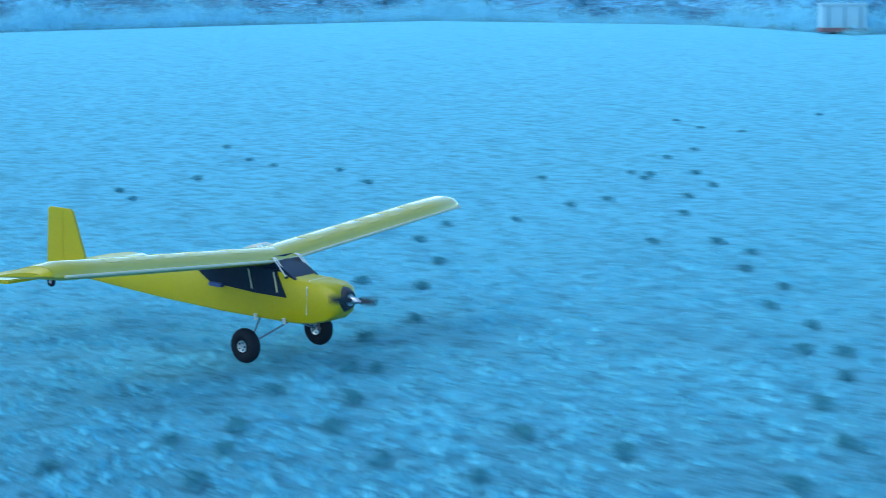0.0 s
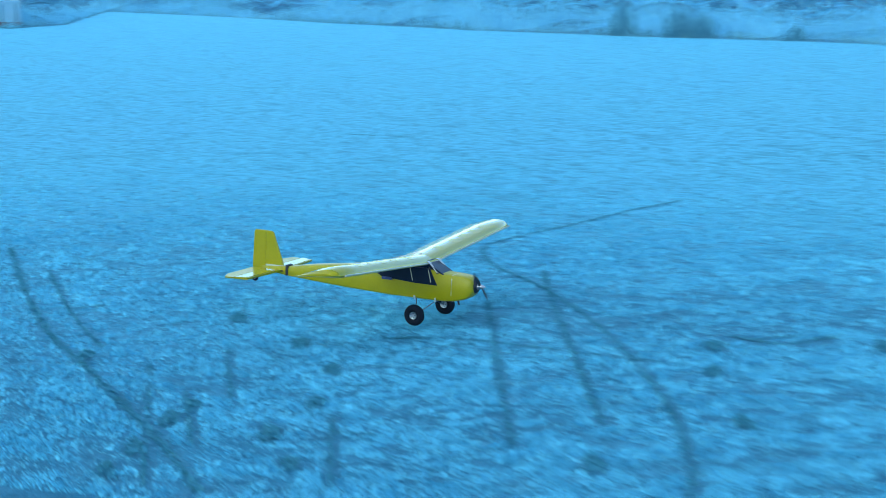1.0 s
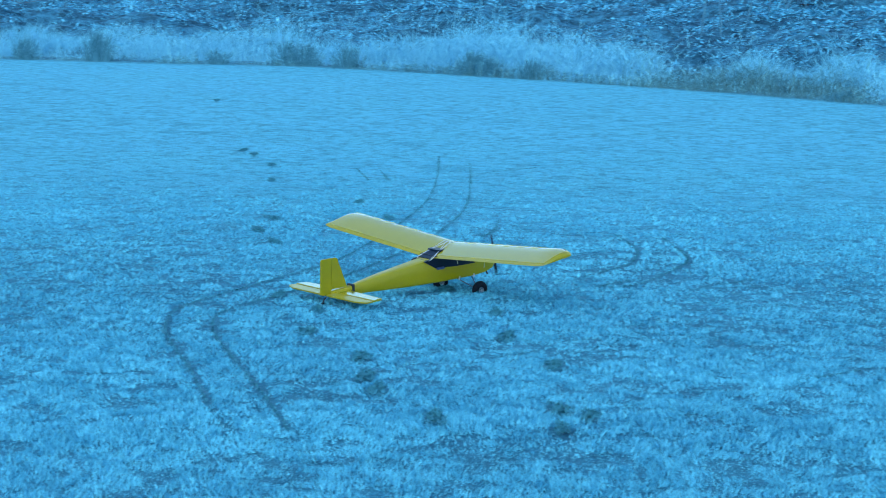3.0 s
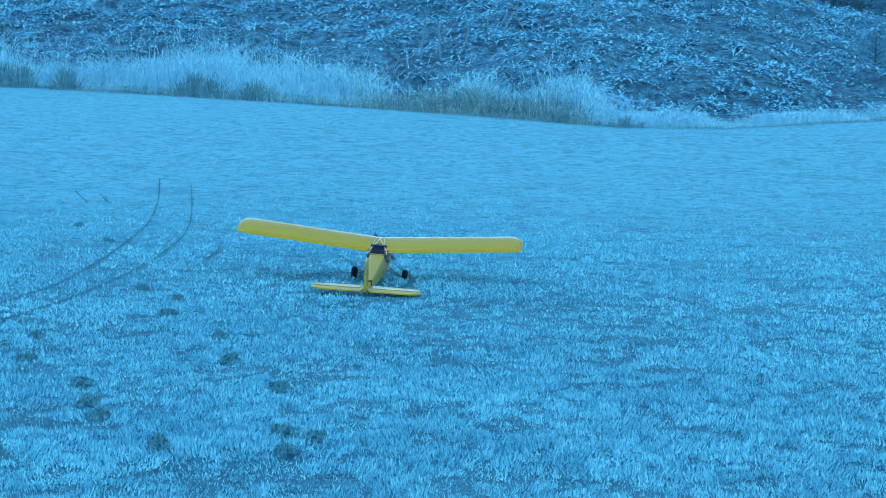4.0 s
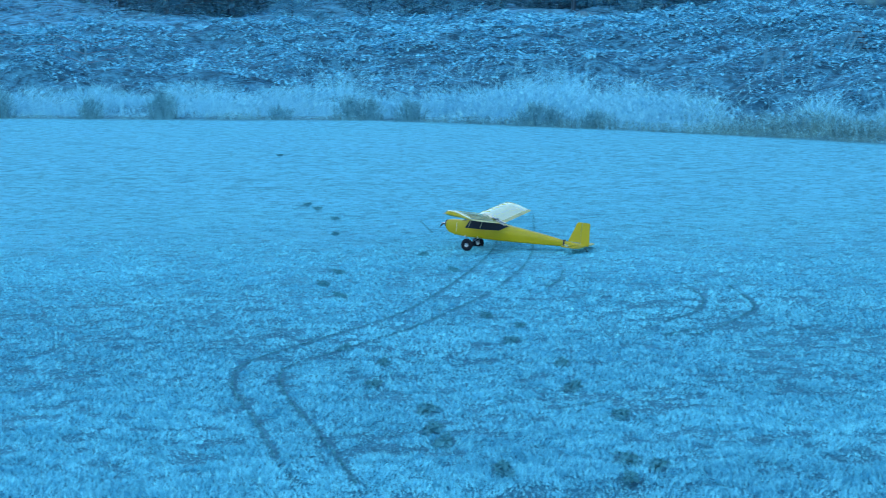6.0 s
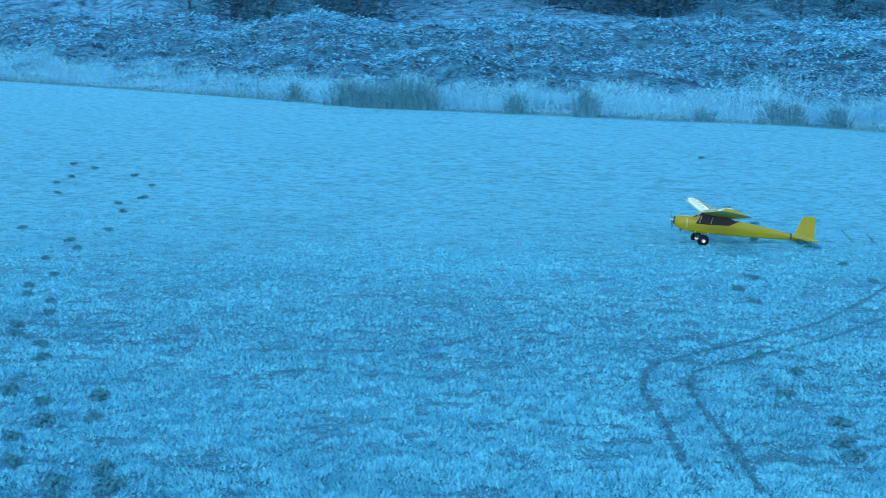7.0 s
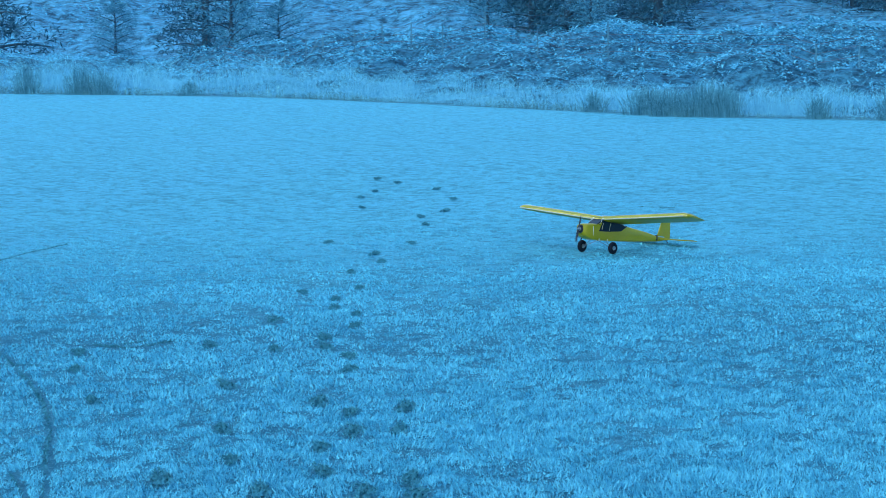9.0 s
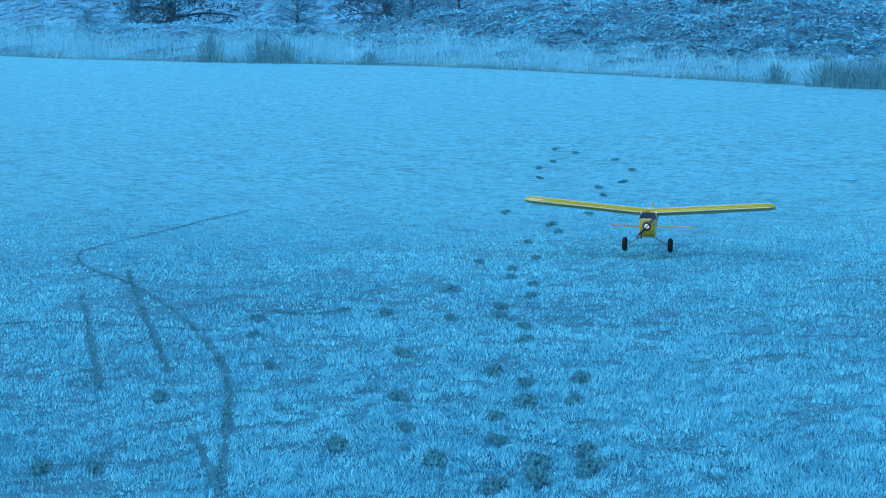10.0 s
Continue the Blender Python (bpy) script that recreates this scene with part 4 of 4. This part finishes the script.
    # tail: stabiliser, fin, rudder
    def slab(outline, axis, thick):
        bm = bmesh.new()
        r = []
        for d in (-thick / 2, thick / 2):
            r.append([(x, d, z) if axis == "y" else (x, z, d) for x, z in outline])
        loft(bm, r)
        return bm

    for side in (1, -1):
        bm = slab([(-0.668, side * 0.006), (-0.683, side * 0.255), (-0.702, side * 0.262), (-0.740, side * 0.266), (-0.740, side * 0.006)], "z", 0.007)
        ob = part("tailplane", bm, M["yellow"], plane, bevel=0.002)
        ob.location.z = 0.128
        bm = slab([(-0.744, side * 0.010), (-0.744, side * 0.266), (-0.778, side * 0.270), (-0.800, side * 0.22), (-0.800, side * 0.022)], "z", 0.006)
        ob = part("elevator", bm, M["yellow"], plane, bevel=0.002)
        ob.location.z = 0.128
        bm = slab([(-0.676, side * 0.03), (-0.690, side * 0.25), (-0.735, side * 0.27), (-0.735, side * 0.03)], "z", 0.001)
        ob = part("tail_covering", bm, M["cream"], plane, "glossy film on top of the tailplane", smooth=False)
        ob.location.z = 0.1325
    bm = slab([(-0.668, 0.146), (-0.718, 0.276), (-0.726, 0.282), (-0.751, 0.283), (-0.751, 0.146)], "y", 0.008)
    part("fin", bm, M["yellow"], plane, bevel=0.002)
    bm = slab([(-0.753, 0.148), (-0.753, 0.283), (-0.800, 0.283), (-0.807, 0.276), (-0.814, 0.128), (-0.764, 0.118)], "y", 0.007)
    part("rudder", bm, M["yellow"], plane, bevel=0.002)
    bm = bmesh.new()
    loft(bm, [[(x, y, z) for y, z in ((0.0195, 0.110), (0.0195, 0.153), (-0.0195, 0.153), (-0.0195, 0.110))] for x in (-0.649, -0.638)])
    part("tail_band", bm, M["black"], plane, "black tape band round the tail", bevel=0.002)
    for y in (0.024, -0.024):
        bm = bmesh.new()
        tube(bm, [(-0.659, y, 0.128), (-0.754, y * 1.2, 0.122)], 0.0022, 6)
        part("control_rod", bm, M["black"], plane)
    bm = bmesh.new()
    tube(bm, [(-0.764, 0, 0.128), (-0.797, 0, 0.105), (-0.804, 0.0, 0.083)], 0.0025, 6)
    part("tail_strut", bm, M["black"], plane)

    def wheel(name, radius, width, at):
        hub = new(name)
        hub.parent, hub.location = plane, at
        bm = bmesh.new()
        prof = []
        for k in range(14):
            a = 2 * math.pi * k / 14
            prof.append((radius - width * 0.5 + width * 0.5 * math.cos(a), width * 0.5 * math.sin(a)))
        seg = 28
        vs = [[bm.verts.new((q * math.cos(2 * math.pi * s / seg), y, q * math.sin(2 * math.pi * s / seg))) for q, y in prof] for s in range(seg)]
        for s in range(seg):
            for k in range(14):
                bm.faces.new((vs[s][k], vs[(s + 1) % seg][k], vs[(s + 1) % seg][(k + 1) % 14], vs[s][(k + 1) % 14]))
        part("tyre", bm, M["rubber"], hub, "fat black rubber tyre")
        bm = bmesh.new()
        rim = radius * 0.34
        loft(bm, [[(q * math.cos(a), y, q * math.sin(a)) for a in [2 * math.pi * s / 20 for s in range(20)]]
                  for q, y in ((rim * 0.5, -width * 0.40), (rim, -width * 0.44), (rim * 0.98, 0.0), (rim, width * 0.44), (rim * 0.5, width * 0.40))])
        rim_ob = part("rim", bm, M["metal"], hub, "bright metal hub")
        for k in range(5):
            a = 2 * math.pi * k / 5
            bm = bmesh.new()
            c = Vector((math.cos(a), 0, math.sin(a))) * rim * 0.66
            tube(bm, [c + Vector((0, -width * 0.455, 0)), c + Vector((0, width * 0.455, 0))], rim * 0.17, 8)
            part("hub_hole", bm, M["black"], rim_ob)
        return hub

    # undercarriage of bent steel wire
    wheels = []
    for side in (1, -1):
        for x0 in (-0.045, 0.045):
            bm = bmesh.new()
            tube(bm, [(x0, side * 0.030, 0.090), (x0 * 0.1, side * 0.112, 0.047), (0.0, side * 0.118, 0.042)], 0.0022, 6)
            part("gear_leg", bm, M["wire"], plane, "bent steel wire leg")
        bm = bmesh.new()
        tube(bm, [(0, side * 0.108, 0.042), (0, side * 0.154, 0.042)], 0.0028, 8)
        part("axle", bm, M["metal"], plane)
        for x0 in (-0.045, 0.045):
            bm = bmesh.new()
            tube(bm, [(x0, side * 0.046, 0.086), (x0, side * 0.050, 0.100)], 0.004, 6)
            part("gear_clip", bm, M["white"], plane)
        wheels.append(wheel("main_wheel", 0.042, 0.030, (0, side * 0.134, 0.042)))
    wheels.append(wheel("tail_wheel", 0.014, 0.010, (-0.804, 0, 0.082)))

    # nose: cowl ring, motor, spinner and two-bladed propeller
    bm = bmesh.new()
    tube(bm, [(0.180, 0, 0.157), (0.196, 0, 0.157), (0.206, 0, 0.157)], [0.030, 0.029, 0.022], 20)
    part("motor", bm, M["black"], plane, "dark motor behind the propeller")
    bm = bmesh.new()
    tube(bm, [(0.200, 0, 0.157), (0.209, 0, 0.157)], [0.015, 0.014], 20)
    part("motor_can", bm, M["metal"], plane)
    bm = bmesh.new()
    tube(bm, [(0.164, 0, 0.152), (0.175, 0, 0.152), (0.185, 0, 0.152)], [0.046, 0.044, 0.040], 24)
    bmesh.ops.scale(bm, vec=(1, 0.92, 0.93), verts=bm.verts, space=Matrix.Translation((0, 0, -0.152)))
    part("cowl", bm, M["yellow"], plane)
    prop = new("propeller")
    prop.parent, prop.location = plane, (0.217, 0, 0.157)
    bm = bmesh.new()
    tube(bm, [(-0.008, 0, 0), (0.0, 0, 0), (0.010, 0, 0), (0.018, 0, 0), (0.022, 0, 0)], [0.009, 0.009, 0.007, 0.003, 0.0008], 14)
    part("spinner", bm, M["metal"], prop, "bright metal spinner")
    for s in (1, -1):
        bm = bmesh.new()
        loft(bm, [[(c * 0.35 * s * k + 0.001 * d, s * 0.0 + c, s * z) for c, d in ((-w, 0), (0, 1.5), (w, 0), (0, -1.5))]
                  for z, w, k in ((0.006, 0.004, 1.0), (0.03, 0.008, 0.9), (0.06, 0.0085, 0.6), (0.085, 0.006, 0.4), (0.095, 0.002, 0.3))])
        part("propeller_blade", bm, M["black"], prop)
    # small fittings
    bm = bmesh.new()
    bmesh.ops.create_cube(bm, size=1, matrix=Matrix.Translation((-0.165, -0.055, 0.158)) @ Matrix.Diagonal((0.045, 0.014, 0.010, 1)))
    part("servo_horn", bm, M["blue"], plane, "blue fitting under the side window", bevel=0.003)
    bm = bmesh.new()
    bmesh.ops.create_cube(bm, size=1, matrix=Matrix.Translation((-0.186, 0.0, 0.214)) @ Matrix.Diagonal((0.012, 0.11, 0.006, 1)))
    part("servo_link", bm, M["black"], plane, bevel=0.002)
    for k, x in enumerate((0.112, 0.135)):
        bm = bmesh.new()
        w, b, t = 0.0462, 0.0925, 0.196
        tube(bm, [(x, w, 0.120), (x + 0.002, w, 0.180), (x + 0.002, w * 0.8, t), (x + 0.002, -w * 0.8, t), (x + 0.002, -w, 0.180), (x, -w, 0.120), (x, -w * 0.7, b), (x, w * 0.7, b), (x, w, 0.120)], 0.0016, 6)
        if k == 0:
            part("nose_band", bm, M["white"], plane, "white rubber band round the nose")
        else:
            bm.free()
    bm = bmesh.new()
    tube(bm, [(0.135, -0.030, 0.102), (0.142, -0.034, 0.082)], 0.004, 8)
    part("exhaust", bm, M["black"], plane)
    return plane, wheels, prop


aeroplane, plane_wheels, propeller = build_aeroplane()


def fly(x, y, z, heading, pitch, roll):
    """Pose of the aeroplane: heading of the nose clockwise from +y, nose up, left wing up."""
    h, p = radians(heading), radians(pitch)
    f = Vector((math.sin(h) * math.cos(p), math.cos(h) * math.cos(p), math.sin(p)))
    l0 = Vector((-math.cos(h), math.sin(h), 0))
    u0 = f.cross(l0)
    l = l0 * math.cos(radians(roll)) + u0 * math.sin(radians(roll))
    u = f.cross(l)
    m = Matrix((f, l, u)).transposed().to_4x4()
    m.translation = (x, y, z)
    return m


def motions():
    """All that moves: the aeroplane on the lawn, its wheels and its propeller."""
    rows = [
        (0.0, -12.836, 4.720, 0.016, 58.73, -1.59, 0.92),
        (0.2, -11.619, 5.288, 0.015, 61.60, -2.02, -1.01),
        (0.3, -11.192, 5.510, 0.016, 62.77, -2.04, -1.42),
        (0.5, -10.018, 5.954, 0.014, 65.31, -1.69, -0.51),
        (0.7, -8.970, 6.344, 0.015, 66.98, -2.11, -0.71),
        (0.8, -8.351, 6.528, 0.013, 68.42, -2.12, -0.63),
        (0.9, -7.894, 6.604, 0.014, 69.10, -2.18, -0.69),
        (1.0, -7.311, 6.743, 0.019, 69.49, -2.59, 0.17),
        (1.2, -6.309, 6.835, 0.037, 70.61, -2.50, 0.38),
        (1.4, -5.366, 6.860, 0.074, 69.70, -2.04, -0.10),
        (1.5, -5.098, 6.972, 0.074, 68.37, -1.49, 0.29),
        (1.8, -4.085, 7.366, 0.069, 67.28, 1.58, 1.12),
        (2.0, -3.438, 7.538, 0.069, 65.37, 1.02, -0.01),
        (2.1, -3.203, 7.615, 0.067, 64.89, 0.95, 0.27),
        (3.3, -0.742, 9.527, -0.013, 27.75, 3.43, 0.13),
        (3.5, -0.568, 9.829, -0.026, 19.99, 3.04, 1.32),
        (4.0, -0.337, 10.483, -0.051, 3.54, 2.79, 2.38),
        (4.5, -0.337, 11.329, -0.088, -12.15, 1.80, 1.92),
        (5.0, -0.670, 12.377, -0.142, -34.68, 3.38, 2.39),
        (5.5, -1.323, 13.200, -0.157, -56.75, 5.83, 4.12),
        (6.0, -2.142, 13.478, -0.147, -81.90, 5.55, 3.77),
        (6.1, -2.303, 13.683, -0.167, -84.61, 6.11, 3.89),
        (6.2, -2.496, 13.773, -0.166, -88.99, 5.92, 3.72),
        (7.3, -3.883, 13.750, -0.149, -120.22, 5.82, 2.91),
        (7.5, -4.138, 13.694, -0.148, -124.08, 5.78, -0.46),
        (8.0, -4.842, 13.470, -0.145, -136.07, 7.77, -0.06),
        (8.5, -5.466, 12.997, -0.129, -149.47, 7.50, 0.78),
        (9.0, -5.983, 12.232, -0.117, -167.18, 8.24, 1.08),
        (9.5, -6.059, 11.162, -0.073, 173.06, 5.98, -0.51),
        (10.0, -5.856, 10.254, -0.035, 152.33, 5.63, -1.75),
    ]
    walk(aeroplane, [(r[0], fly(*r[1:])) for r in rows])
    # wheels roll by the way gone, less than a quarter turn from key to key
    for hub, radius in zip(plane_wheels, (0.042, 0.042, 0.014)):
        spin, turn, keys = 0.0, [], []
        for a, b in zip(rows, rows[1:]):
            way = math.hypot(b[1] - a[1], b[2] - a[2])
            n = max(1, math.ceil((b[0] - a[0]) / 0.0667))
            step = min(way / radius / n, radians(80))
            for k in range(n):
                keys.append((a[0] + (b[0] - a[0]) * k / n, spin))
                spin += step
        keys.append((10.0, spin))
        at = hub.location.copy()
        walk(hub, [(t, Matrix.Translation(at) @ Matrix.Rotation(s, 4, "Y")) for t, s in keys])
    at = propeller.location.copy()
    walk(propeller, [(k / 30, Matrix.Translation(at) @ Matrix.Rotation(radians(83 * k + 80), 4, "X")) for k in range(301)])


motions()
